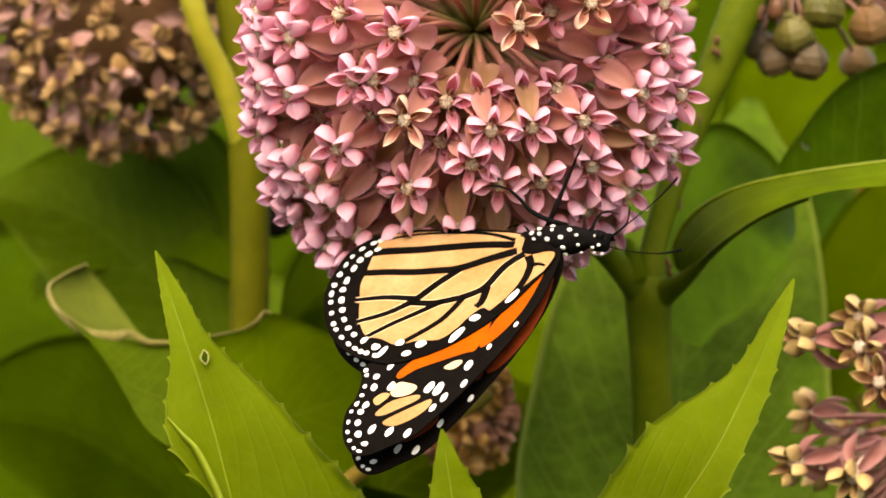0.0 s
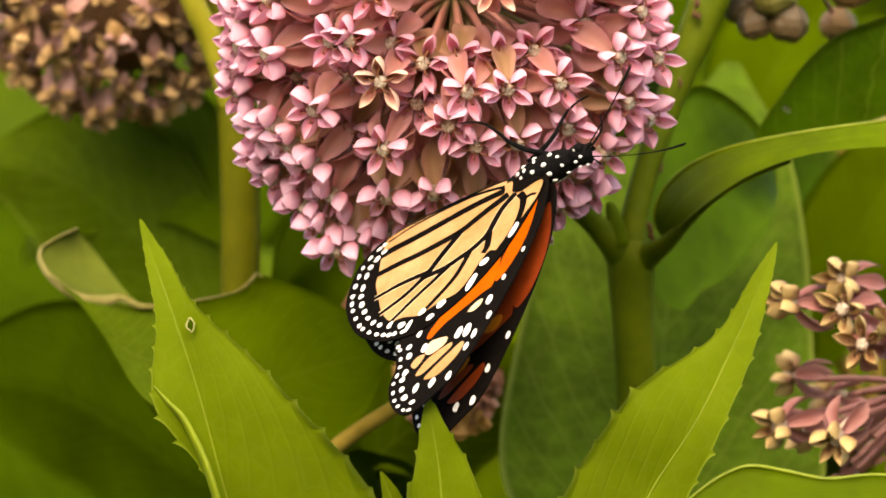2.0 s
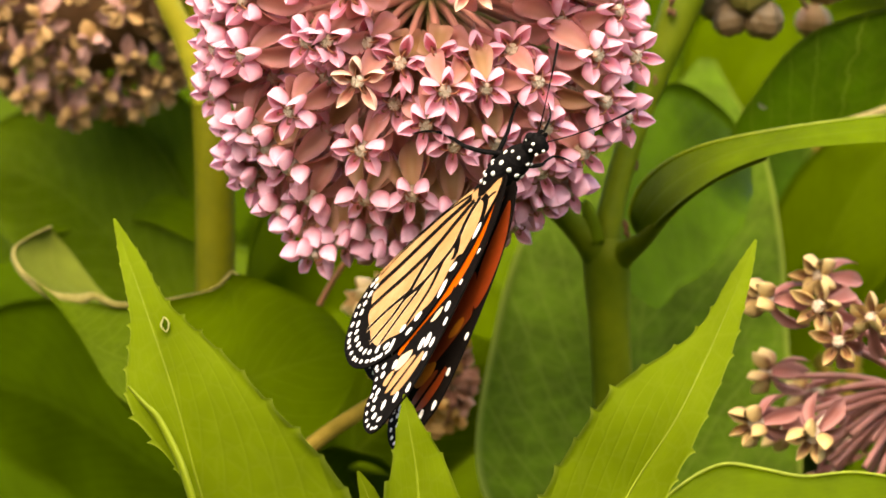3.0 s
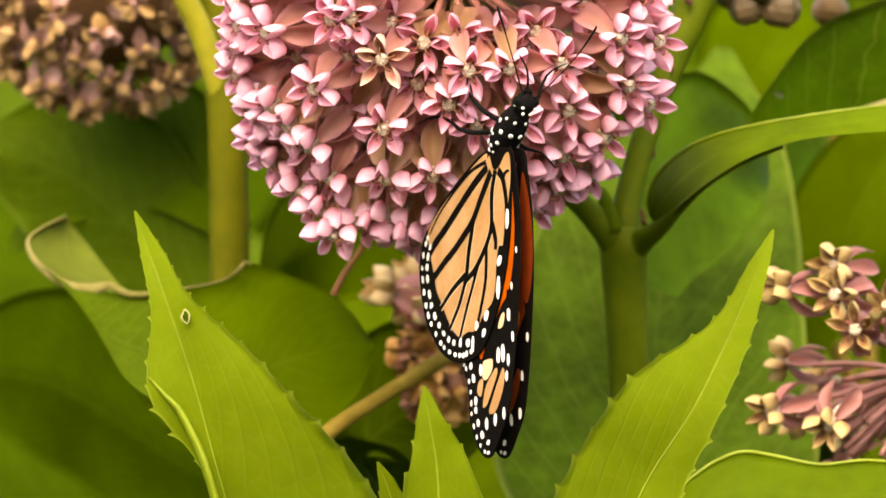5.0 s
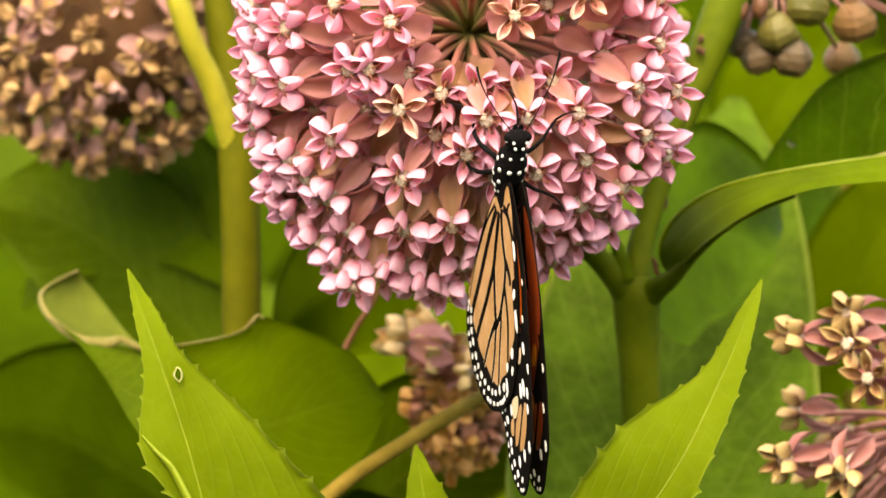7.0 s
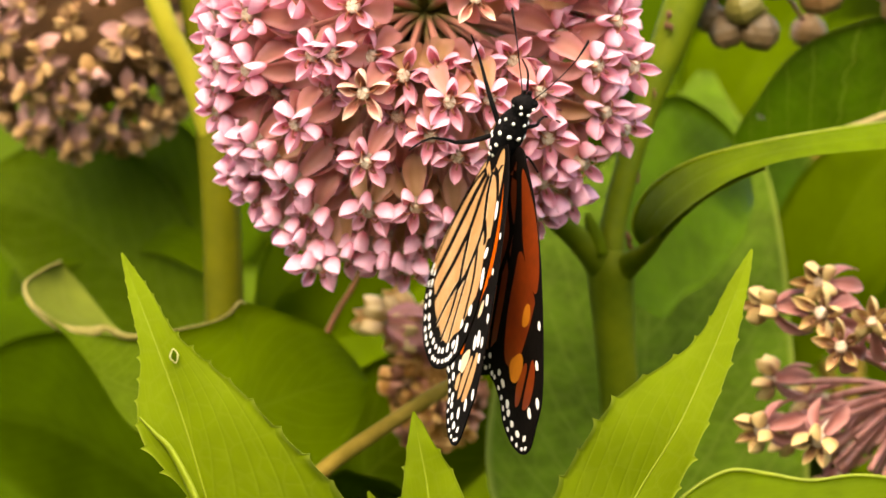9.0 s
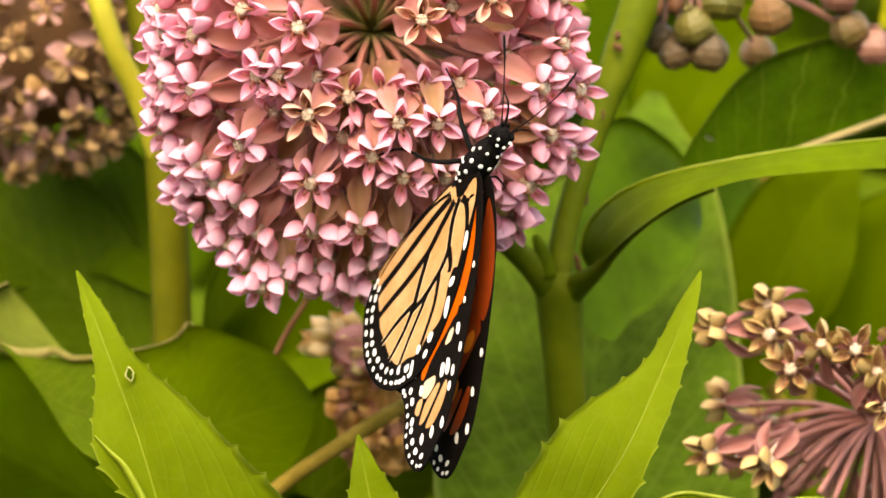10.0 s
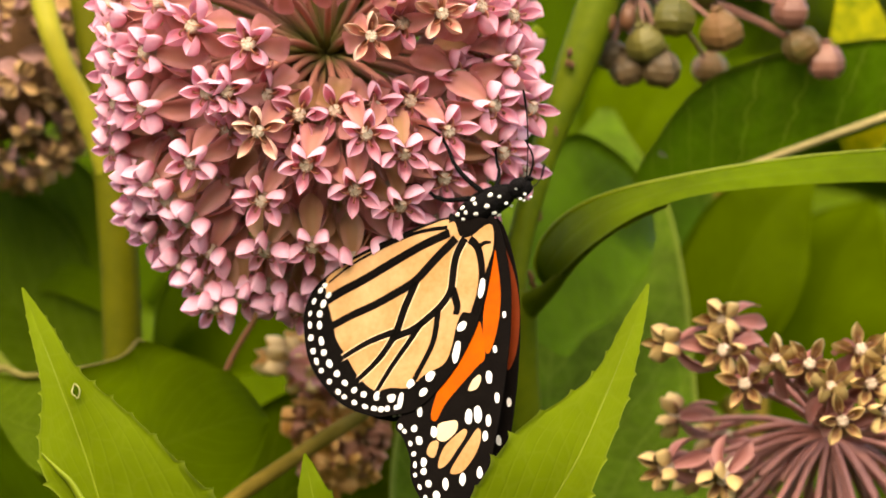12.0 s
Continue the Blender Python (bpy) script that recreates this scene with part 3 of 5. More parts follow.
        ([(68.0, 200, -25.2), (71.8, 200, -3.7), (78.5, 205, 12.9), (86.6, 210, 23.2)], [3, 12, 11, 1], "leaf_veined", 33),
        ([(56.6, 180, 17.5), (62.8, 180, 32.4), (71.9, 185, 46.3), (83.6, 190, 60.4)], [3, 14, 14, 2], "leaf", 34),
    ):
        part("leaf", blade(rel(mid), w, w, (1, 0.25, 0.3), 0.2, 0, 0, 1.2, 2, 0.5, 36, 6, 0.1, k), M[c], root)
    g = Geo()
    tube(g, rel([(79.7, 160, 23.2), (83.3, 160, 2.6), (87.0, 160, -31.5), (61.3, 140, -78.3), (50, 60, -700)]), [1.2, 1.4, 1.6, 2, 3], 8, 30)
    part("side_stem", g, M["twig"], root)
    # dry scraps on the leaves; the first, darker one stands for a small fly
    for x, w in (((59.7, 58, 27.1), 0.9), ((18.4, 82, -36.0), 1.5), ((26.7, 82, -31.2), 1.3), ((10.2, 82, -31.0), 1.0)):
        g = Geo()
        c = np.array(x) - o
        petal(g, c, np.array((0.5, -0.1, -0.8)), np.array((0.7, -0.5, -0.4)), np.array((0.8, 0, 0.5)), w * 2.4, w * 0.7, 0.4)
        petal(g, c + (0, 0.15, 0), np.array((0.5, -0.1, -0.8)), np.array((0.7, -0.5, -0.4)), np.array((0.8, 0, 0.5)), w * 2.4, w * 0.7, 0.4)
        part("dry_scrap", g, M["soil"] if w < 0.95 else M["debris"], root, "dry fallen scrap or small dark fly on the leaf")
    return root


forked_plant()


# ---- the herb with the serrated leaves in front ----
def herb():
    root = thing("herb_plant", "low herb with bright yellow-green serrated leaves", "plant", (0, -70, -1000 * H))
    o = np.array([0, -70, -1000.0])

    def rel(pts):
        return [tuple(np.array(p) - o) for p in pts]

    g = Geo()
    tube(g, [(0, 0, -40), (5, 6, 300), (0, 0, 700), (-5, 0, 860)], [4, 3.5, 3, 2.5], 10, 16)
    for a in ((-32, 2, 915), (40, 0, 905), (-8, 0, 905)):
        tube(g, [(-4, 0, 855), (a[0] * 0.4, 0, 885), a], [2, 1.5, 1.2], 8, 8)
    part("stem", g, M["stem"], root)

    def leaf(mid, l, r, side, fold, teeth, seed, label):
        pts = rel(mid)
        ob = part("leaf", blade(pts, l, r, side, fold, teeth, 1.6, 0.5, 3, 0.35, 280, 9, 0.05, seed), M["lit_leaf"], root, label)
        g = Geo()
        c = spline(pts, 40)
        tube(g, [(p[0], p[1] + 0.12, p[2]) for p in c], [0.32, 0.18, 0.08], 6)
        part("midrib", g, M["rib"], ob)
        return ob

    a = leaf([(-33.9, -66, -51.0), (-37.7, -70, -37.1), (-41.3, -72, -23.4), (-45.4, -72, -11.2), (-48.6, -70, -2.6), (-51.1, -68, 4.2)], [1.5, 2.2, 7.2, 2.9, 1.4, 0.2], [27, 21, 12, 4.2, 2.2, 0.2], (1, -0.1, 0.1), 0.25, 17, 1, "serrated leaf with a small torn hole")
    g = Geo()
    h = np.array((-42.5, -74, -12.7)) - o
    ring = [(h[0] + (0.62 + 0.2 * math.sin(3.1 * k)) * math.cos(k * 0.628), h[1], h[2] + (1.0 + 0.25 * math.cos(2.3 * k)) * math.sin(k * 0.628)) for k in range(11)]
    tube(g, ring, [0.16, 0.10, 0.18, 0.09, 0.16], 5, 40)
    part("hole_rim", g, M["hole"], a, "dry rim of a torn hole")
    g = Geo()
    blob(g, (h[0], h[1] + 0.1, h[2]), (0.55, 0.1, 0.9), None, 10, 6, 0.3)
    part("hole", g, M["leaf_deep"], a)
    g = Geo()
    tube(g, rel([(-48.4, -73, -22.5), (-45.9, -73, -25.3), (-43.5, -73, -27.9), (-40.5, -73, -33.7), (-39.0, -73, -37.8), (-37.2, -72, -44.2)]), [0.2, 0.7, 1.0, 1.2, 1.2, 1.1], 8, 36, 0.5)
    part("curled_edge", g, M["rib"], a, "rolled leaf edge")
    b = leaf([(25.2, -66, -51.9), (31.0, -68, -39.0), (38.1, -70, -27.5), (44.0, -70, -15.3), (48.6, -69, -4.4), (50.9, -68, 1.2)], [13, 12.2, 11.0, 3.6, 1.5, 0.2], [9, 6.0, 4.2, 3.4, 1.6, 0.2], (1, -0.1, 0.5), 0.2, 15, 2, "serrated leaf pointing up")
    c = leaf([(-2.0, -66, -51.0), (-2.9, -68, -37.2), (-4.2, -69, -28.9), (-5.0, -69, -23.8)], [8, 4.5, 2.0, 0.2], [10, 5.5, 2.2, 0.2], (1, 0, 0), 0.2, 4, 3, "narrow young leaf tip")
    d = leaf([(-7.7, -60, -51.4), (-10.5, -62, -41.2), (-12.3, -63, -36.5)], [4, 1.6, 0.2], [4, 1.8, 0.2], (1, 0, 0.2), 0.2, 2, 4, "narrow young leaf tip")
    return root, a, b, c


HERB, LEAF_A, LEAF_B, LEAF_C = herb()


# ---- the milkweed at the back with the curled leaf and the olive stem ----
def curled_plant():
    root = thing("milkweed_plant", "milkweed with an olive stem and a curled dry-edged leaf", "plant", (-40, 65, -1000 * H), "milkweed patch")
    o = np.array([-40, 65, -1000.0])

    def rel(pts):
        return [tuple(np.array(p) - o) for p in pts]

    g = Geo()
    tube(g, rel([(-44.4, 65, -49.9), (-44.7, 65, -21.6), (-44.8, 65, 0.3), (-45.2, 65, 17.7), (-46.2, 66, 30.8), (-47.6, 67, 41.8), (-49.4, 68, 52.8), (-51.3, 70, 65.0)]), [3.9, 3.9, 3.8, 3.8, 3.7, 3.3, 3.0, 2.8], 16, 36)
    tube(g, rel([(-40, 65, -1040), (-42, 65, -700), (-42, 65, -350), (-44.4, 65, -49.3)]), [6, 5.5, 5, 3.9], 14, 16)
    part("stem", g, M["stem_olive"], root)
    g = Geo()
    tube(g, rel([(-45.3, 66, 17.7), (-47.4, 64, 29.1), (-50.4, 62, 38.3), (-54.0, 59, 46.3), (-56.7, 58, 54.3), (-59.0, 60, 64.2)]), [1.6, 2.4, 2.4, 2.2, 2.3, 2.2], 12, 24)
    part("upper_stem", g, M["stem_yellow"], root, "yellowish upper stem")
    # the leaf whose upper margin is turned over
    g = loft(rel([(-72.8, 48, -11.1), (-63.1, 46, -12.4), (-57.1, 44, -11.8), (-42.8, 44, -8.7), (-40.7, 44, -6.1), (-32.2, 44, -8.5), (-22.7, 44, -13.2), (-16.5, 40, -21.0)]), rel([(-61.1, 34, -29.2), (-55.5, 30, -35.3), (-49.2, 28, -39.3), (-39.7, 26, -44.4), (-30.4, 26, -44.4), (-24.3, 28, -37.2), (-18.7, 32, -29.1), (-16.2, 36, -22.4)]), 2.0)
    part("leaf", g, M["leaf"], root, "green leaf with a curled dry margin")
    g = loft(rel([(-79.9, 45, -6.3), (-74.6, 44, -10.1), (-69.2, 43, -11.4), (-61.7, 42, -12.7), (-53.7, 41, -12.1)]), rel([(-70.3, 44, -12.6), (-67.5, 36, -18.8), (-61.8, 30, -27.5), (-55.3, 26, -31.8), (-46.9, 24, -35.0)]), 1.0)
    part("leaf_lobe", g, M["leaf_pale"], root, "pale hanging lobe of the curled leaf")
    g = loft(rel([(-75.9, 58, 2.3), (-79.8, 54, 0.3), (-82.2, 50, -2.2), (-80.0, 46, -6.5), (-72.4, 44, -10.7)]), rel([(-75.6, 60, 2.2), (-71.7, 60, -2.6), (-68.3, 58, -6.9), (-64.8, 54, -10.6), (-60.6, 48, -12.7)]), -2.0)
    part("leaf_fold", g, M["leaf_back"], root, "turned-over fold showing the grey-green underside")
    g = Geo()
    tube(g, rel([(-75.7, 58, 2.5), (-79.8, 54, 0.3), (-82.1, 50, -2.2), (-80.0, 46, -6.3), (-74.6, 44, -10.3), (-69.2, 43, -11.2), (-65.9, 42, -10.5), (-62.1, 41, -12.1), (-56.3, 40, -11.8)]), [0.4, 0.5, 0.5, 0.6, 0.9, 1.1, 0.7, 0.6, 0.4], 8, 80, 0.45)
    tube(g, rel([(-56.3, 40, -11.8), (-46.8, 40, -10.0), (-43.1, 40, -8.7), (-41.3, 40, -7.1), (-40.4, 40, -6.0), (-39.2, 40, -6.5)]), [0.4, 0.3, 0.5, 0.7, 0.5, 0.2], 6, 40, 0.5)
    part("dry_margin", g, M["edge"], root, "dry yellowish curled leaf margin")
    g = Geo()
    tube(g, rel([(-31.1, 16, -42.8), (-22.9, 18, -35.7), (-13.8, 22, -29.8), (-5.1, 28, -24.6), (1.7, 36, -20.9)]), [1.6, 1.5, 1.4, 1.5, 1.2], 10, 20)
    tube(g, rel([(-31.1, 16, -42.8), (-30, 40, -120), (-38, 60, -260)]), [1.6, 1.8, 2.2], 10, 12)
    part("twig", g, M["twig"], root, "brownish bare twig")
    g = Geo()
    tube(g, rel([(-26.4, 60, -16.1), (-22.5, 58, -8.5), (-18.4, 54, -2.0), (-15.3, 48, 6.5)]), [0.6, 0.55, 0.5, 0.5], 8, 12)
    tube(g, rel([(-26.4, 60, -16.1), (-30.8, 64, -28.1), (-38.5, 65, -41.2)]), [0.6, 0.7, 0.9], 8, 10)
    part("stalk", g, M["red_stalk"], root, "thin reddish stalk")
    for mid, w, sd, c, s in (
        ([(-44.1, 110, -22.8), (-58.5, 120, -9.2), (-73.3, 130, 4.8), (-86.0, 140, 13.2), (-103.8, 150, 16.9)], [3, 14, 20, 17, 4], (0.4, -0.35, -1), "leaf_pale", 21),
        ([(-44.6, 110, -1.0), (-56.5, 125, 13.0), (-70.5, 140, 17.9), (-85.8, 150, 9.7), (-97.6, 160, -4.7)], [3, 12, 18, 14, 2], (0.3, 0.25, 1), "leaf_bright", 22),
        ([(-41.3, 100, -52.1), (-55.5, 110, -48.1), (-73.6, 120, -37.0), (-89.7, 130, -30.4), (-110.9, 140, -29.6)], [4, 16, 22, 18, 5], (0.2, 0.1, -1), "leaf_deep", 23),
        ([(-40.3, 80, -13.2), (-32.0, 95, -3.3), (-18.8, 110, 2.4), (-2.8, 120, 2.4)], [3, 13, 15, 4], (0.4, 0.5, 1), "leaf", 24),
        ([(-24.5, 70, -55.7), (-18.0, 74, -41.7), (-7.1, 80, -33.1), (5.2, 90, -26.8), (13.1, 95, -22.4)], [6, 15, 17, 12, 1], (0.6, 0.5, 1), "leaf_bright", 25),
    ):
        part("leaf", blade(rel(mid), w, w, sd, 0.2, 0, 0, 1.5, 2, 0.5, 36, 6, 0.1, s), M[c], root)
    return root


LPLANT = curled_plant()


# ---- flower heads ----
def scoop(geo, base, out, up, length, width, hollow, close):
    """A hood: a boat-shaped scoop with a narrow claw, a swollen belly, raised rims and a blunt tip that turns up."""
    base, out, up = (np.array(q, float) for q in (base, out, up))
    side = np.cross(out, up)
    nu, nv = 12, 4
    cols = 2 * nv + 1
    for layer in (0, 1):
        vs, fs, uv = [], [], []
        for i in range(nu):
            u = i / (nu - 1)
            if u < 0.55:
                w = width * (0.26 + 0.74 * math.sin(math.pi * u / 1.1) ** 1.1)
            else:
                w = width * (1 - ((u - 0.55) / 0.45) ** 1.75) + 0.05
            c = base + out * length * u + up * (length * (0.02 * u + 0.16 * u ** 3))
            for j in range(-nv, nv + 1):
                k = j / nv
                lift = hollow * w * k * k * 1.5
                pull = 1 - close * k ** 4
                belly = layer * (0.06 + 1.05 * w * (1 - k * k))
                vs.append(c + side * (k * w * pull) + up * (lift - belly))
                uv.append((u, k))
        for i in range(nu - 1):
            for j in range(cols - 1):
                a = i * cols + j
                q = (a, a + 1, a + cols + 1, a + cols)
                fs.append(q if layer else q[::-1])
        geo.add(vs, fs, uv)


def floret_meshes(seed, tint, open_=1.0, slim=1.0, long=1.0):
    """Crown of five hoods with horns, the five reflexed petals and the column, the floret facing +z, its stalk's end at z = -7 mm."""
    rnd = random.Random(seed)
    hoods, petals, col = Geo(), Geo(), Geo()
    for i in range(5):
        a = 2 * math.pi * i / 5 + rnd.uniform(-0.10, 0.10)
        out = np.array((math.cos(a), math.sin(a), 0.0))
        tip = rnd.uniform(0.30, 0.62) + (1 - open_) * 0.9
        o = out * math.cos(tip) + np.array((0, 0, 1)) * math.sin(tip)
        up = np.cross(np.cross(out, (0, 0, 1.0)), o)
        up = up if up[2] > 0 else -up
        L = rnd.uniform(4.9, 5.6) * long
        scoop(hoods, out * 0.95 + np.array((0, 0, -0.6)), o, up, L, rnd.uniform(1.5, 1.75), rnd.uniform(0.5, 0.8), 0.40)
        tube(hoods, [out * 2.5 + (0, 0, 0.9), out * 2.0 + (0, 0, 1.9), out * 1.2 + (0, 0, 1.9), out * 0.7 + (0, 0, 1.5)], [0.20, 0.17, 0.12, 0.05], 5, 7)
        b = a + math.pi / 5
        out = np.array((math.cos(b), math.sin(b), 0.0))
        sd = np.array((-math.sin(b), math.cos(b), 0.0))
        petal(petals, out * 0.8 + (0, 0, -1.2), out * 0.75 + (0, 0, -0.8), out * rnd.uniform(-0.12, 0.14) + (0, 0, -1), sd, rnd.uniform(7.6, 9.2) * long, rnd.uniform(1.85, 2.3) * slim, rnd.uniform(0.35, 0.8))
    tube(col, [(0, 0, -2.2), (0, 0, 0.0), (0, 0, 0.8), (0, 0, 1.35), (0, 0, 1.5)], [0.7, 0.8, 1.2, 1.15, 0.8], 10)
    for i in range(5):
        a = 2 * math.pi * (i + 0.5) / 5
        blob(col, (0.95 * math.cos(a), 0.95 * math.sin(a), 0.8), (0.24, 0.24, 0.55), None, 6, 4)
        blob(col, (0.55 * math.cos(a), 0.55 * math.sin(a), 1.45), (0.32, 0.32, 0.16), None, 6, 4)
    tube(col, [(0, 0, -6.0), (0, 0, -3.5), (0, 0, -2.0)], [0.7, 1.1, 0.9], 8)
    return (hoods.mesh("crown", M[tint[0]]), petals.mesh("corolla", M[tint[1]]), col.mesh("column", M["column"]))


def frame_to(direction, spin):
    q = Vector(direction).to_track_quat("Z", "Y").to_matrix().to_4x4()
    return q @ pose(0, 0, 0, 0, 0, spin)


def turned_to(face, angle):
    """A turn that faces that way, with one hood pointing at the angle over the horizontal, as seen from the front."""
    z = Vector(face).normalized()
    x = Vector((math.cos(radians(angle)), 0, math.sin(radians(angle))))
    x = (x - z * x.dot(z)).normalized()
    return Matrix((x, z.cross(x), z)).transposed().to_4x4()


def stalk(a, b, r, sag):
    g = Geo()
    a, b = np.array(a, float), np.array(b, float)
    mid = (a + b) / 2 + np.array((0, 0, sag))
    tube(g, [a, mid, b], [r * 1.1, r, r], 6, 9)
    g.uv = [(float((np.array(q) - a).dot(b - a) / (b - a).dot(b - a)), 0.0) for q in g.v]
    return g


def add_floret(root, meshes, place, face, spin, hub=(0, 0, 0), stem_mat="pedicel", scale=1.0, sag=1.5, angle=None):
    turn = frame_to(face, spin) if angle is None else turned_to(face, angle)
    m = Matrix.Translation(Vector(place) * MM) @ turn @ Matrix.Scale(scale, 4)
    f = part("floret", meshes[1], None, root, m=m)
    part("crown", meshes[0], None, f)
    part("column", meshes[2], None, f)
    end = Vector(place) - Vector(face).normalized() * 6.0 * scale
    inv = m.inverted()
    g = stalk(hub, end, 0.62, sag)
    g.v = [tuple((inv @ (Vector(q) * MM)) / MM) for q in g.v]
    part("pedicel", g, M[stem_mat], f)
    return f


PULLED = []


def main_head():
    root = thing("flower_head", "round pink milkweed flower head in full bloom", "flower", (-3.8, 0.0, 43.8))
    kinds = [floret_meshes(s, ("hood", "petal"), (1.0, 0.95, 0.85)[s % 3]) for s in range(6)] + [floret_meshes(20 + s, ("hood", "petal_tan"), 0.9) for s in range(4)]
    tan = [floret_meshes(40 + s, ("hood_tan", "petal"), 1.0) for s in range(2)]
    rnd = random.Random(2)
    taken = []

    def put(x, z, angle, ks, reach=46.0):
        r = math.hypot(x, z)
        big = max(reach, r + 3.0)
        y = -math.sqrt(big * big - r * r)
        lean = 0.93 * min(1.0, r / 41.0) ** 1.05
        face = Vector((x / r * lean, -math.sqrt(1 - lean * lean), z / r * lean))
        face = (face + Vector((rnd.uniform(-1, 1), rnd.uniform(-1, 1), rnd.uniform(-1, 1))) * 0.10).normalized()
        taken.append(Vector((x, y, z)))
        return add_floret(root, ks[rnd.randrange(len(ks))], (x, y, z), face, 0, scale=rnd.uniform(0.94, 1.05) * (0.92 if ks is tan else 1.0), angle=angle)

    # florets on the viewer's side: place across and up from the hub, and the angle at which one hood points
    left = [(-36.4, 7.5, 180), (-36.5, 2.9, 170), (-35.8, -0.8, 185), (-35.9, -5.0, 180), (-35.8, -9.3, 175), (-36.3, -13.2, 185), (-36.4, -17.0, 190), (-30.2, -1.5, 100), (-30.7, -10.7, 80), (-21.9, 2.1, 59), (-27.5, 6.8, 120), (-22.8, -20.1, 115), (-33.5, -23.7, 200), (-30.5, -22.8, 150)]
    centre = [(-16.3, -8.7, 84), (-19.7, -8.8, 100), (-12.6, -1.1, 95), (-11.4, -15.6, 160), (3.0, -17.3, 78), (9.7, -16.9, -90), (18.2, -16.0, 80), (7.7, -0.3, 88), (19.7, 3.5, 15), (-0.2, -22.8, 110), (-11.2, -26.9, 170), (4.3, -26.4, 110), (11.1, -26.0, 115), (-6.9, 9.5, 90), (1.7, 10.3, 60), (14.1, 9.3, 30)]
    right = [(28.2, -11.5, 20), (34.7, -11.7, -10), (31.7, 3.6, 10), (31.8, -4.2, 20), (29.6, -19.3, 0), (25.9, -28.0, 10), (19.6, -23.6, 75), (18.8, -31.1, 90), (23.8, -34.2, -20), (26.1, 4.7, 60), (33.2, -22.2, -20)]
    low = [(-11.0, -35.1, 165), (-11.2, -41.2, 170), (-3.0, -34.6, 60), (-23.8, -29.7, 20), (-27.4, -26.2, 150), (-33.4, -28.9, 100), (-30.8, -31.9, 250), (-20.5, -35.2, -60), (-25.9, -37.1, 200), (-22.7, -40.5, 150), (-20.3, -44.5, -70), (-8.5, -44.0, -90), (-4.6, -45.3, -60), (-1.0, -41.0, -80), (4.0, -37.4, -90), (11.3, -34.2, -100), (7.8, -39.3, -90), (13.8, -40.3, -60), (18.2, -36.5, -50), (-15.4, -42.6, 230)]
    inner = [(-4.5, -12.5, 0), (1.5, -12.0, 40), (8.0, -11.5, 20), (14.0, -10.5, 60), (-10.0, -9.0, 10), (22.5, -6.0, 30), (-17.0, -15.0, 50), (-5.5, -19.0, 0), (-26.0, -14.5, 10), (-17.5, -24.0, 30), (-5.0, -29.5, 70), (24.0, -17.5, 10), (16.0, -29.0, 20), (-27.0, -4.5, 0), (8.0, -31.5, 0), (-17.0, -31.5, 50), (13.0, 2.5, 0), (26.0, -1.5, 40)]
    ripe = [(7.7, -0.3), (19.7, 3.5), (-11.4, -15.6)]
    pulled = {(3.0, -17.3): (3.6, 1.0), (9.7, -16.9): (3.8, -3.7), (18.2, -16.0): (2.6, -0.4), (-0.2, -22.8): (-3.1, 1.9), (4.3, -26.4): (0.2, 1.4), (11.1, -26.0): (1.5, -3.5)}
    for x, z, angle in left + centre + right + low:
        f = put(x, z, angle, tan if (x, z) in ripe else kinds if z < -12 or x < -25 else kinds[:6])
        if (x, z) in pulled:
            PULLED.append((f, taken[-1].copy(), pulled[(x, z)]))
    for x, z, angle in inner:
        put(x, z, angle, kinds, 38.0)
    n = 150
    for i in range(n):
        z = 1 - 2 * (i + 0.5) / n
        a = i * 2.39996
        q = Vector((math.cos(a) * math.sqrt(1 - z * z), math.sin(a) * math.sqrt(1 - z * z), z)) * 36.0
        if q.y < -2 and q.z < 9 and q.length > 0:
            continue
        if q.y < -14 and math.hypot(q.x, q.z - 4) < 15:
            continue
        if any((q * 1.2 - t).length < 9.0 for t in taken):
            continue
        taken.append(q)
        f = q.normalized()
        add_floret(root, kinds[rnd.randrange(10)], q, f, rnd.uniform(0, 72))
    # bare inner stalks round the hub and the stalk of the whole head
    g = Geo()
    for i in range(26):
        a = rnd.uniform(0, 6.28)
        d = Vector((math.cos(a), rnd.uniform(-0.7, 0.6), math.sin(a))).normalized() * rnd.uniform(24, 36)
        tube(g, [(0, 0, 0), tuple(d * 0.5 + Vector((0, 0, 1))), tuple(d)], [0.7, 0.6, 0.6], 6, 7)
    tagged(part("inner_stalk", g, M["pedicel"], root), kind="stuff")
    g = Geo()
    blob(g, (0, 0, 0), (2.2, 2.2, 2.6), None, 12, 8)
    tube(g, [(0, 0, 0), (6, 14, -2), (22, 30, -6), (40, 36, 6)], [1.9, 1.7, 1.7, 2.0], 12, 18)
    part("stalk", g, M["stem"], root)
    return root


UMBEL = main_head()


def faded_head():
    root = thing("flower_head", "fading milkweed flower head with tan hoods and dusty rose stalks", "flower", (87.0, 22.0, -27.1))
    o = np.array((87.0, 22.0, -27.1))
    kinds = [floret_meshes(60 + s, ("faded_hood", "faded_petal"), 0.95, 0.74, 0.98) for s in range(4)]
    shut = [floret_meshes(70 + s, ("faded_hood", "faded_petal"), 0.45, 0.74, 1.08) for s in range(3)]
    rnd = random.Random(9)
    # place across and up from the hub, where the floret faces across and up, the angle of one hood; shut ones come last
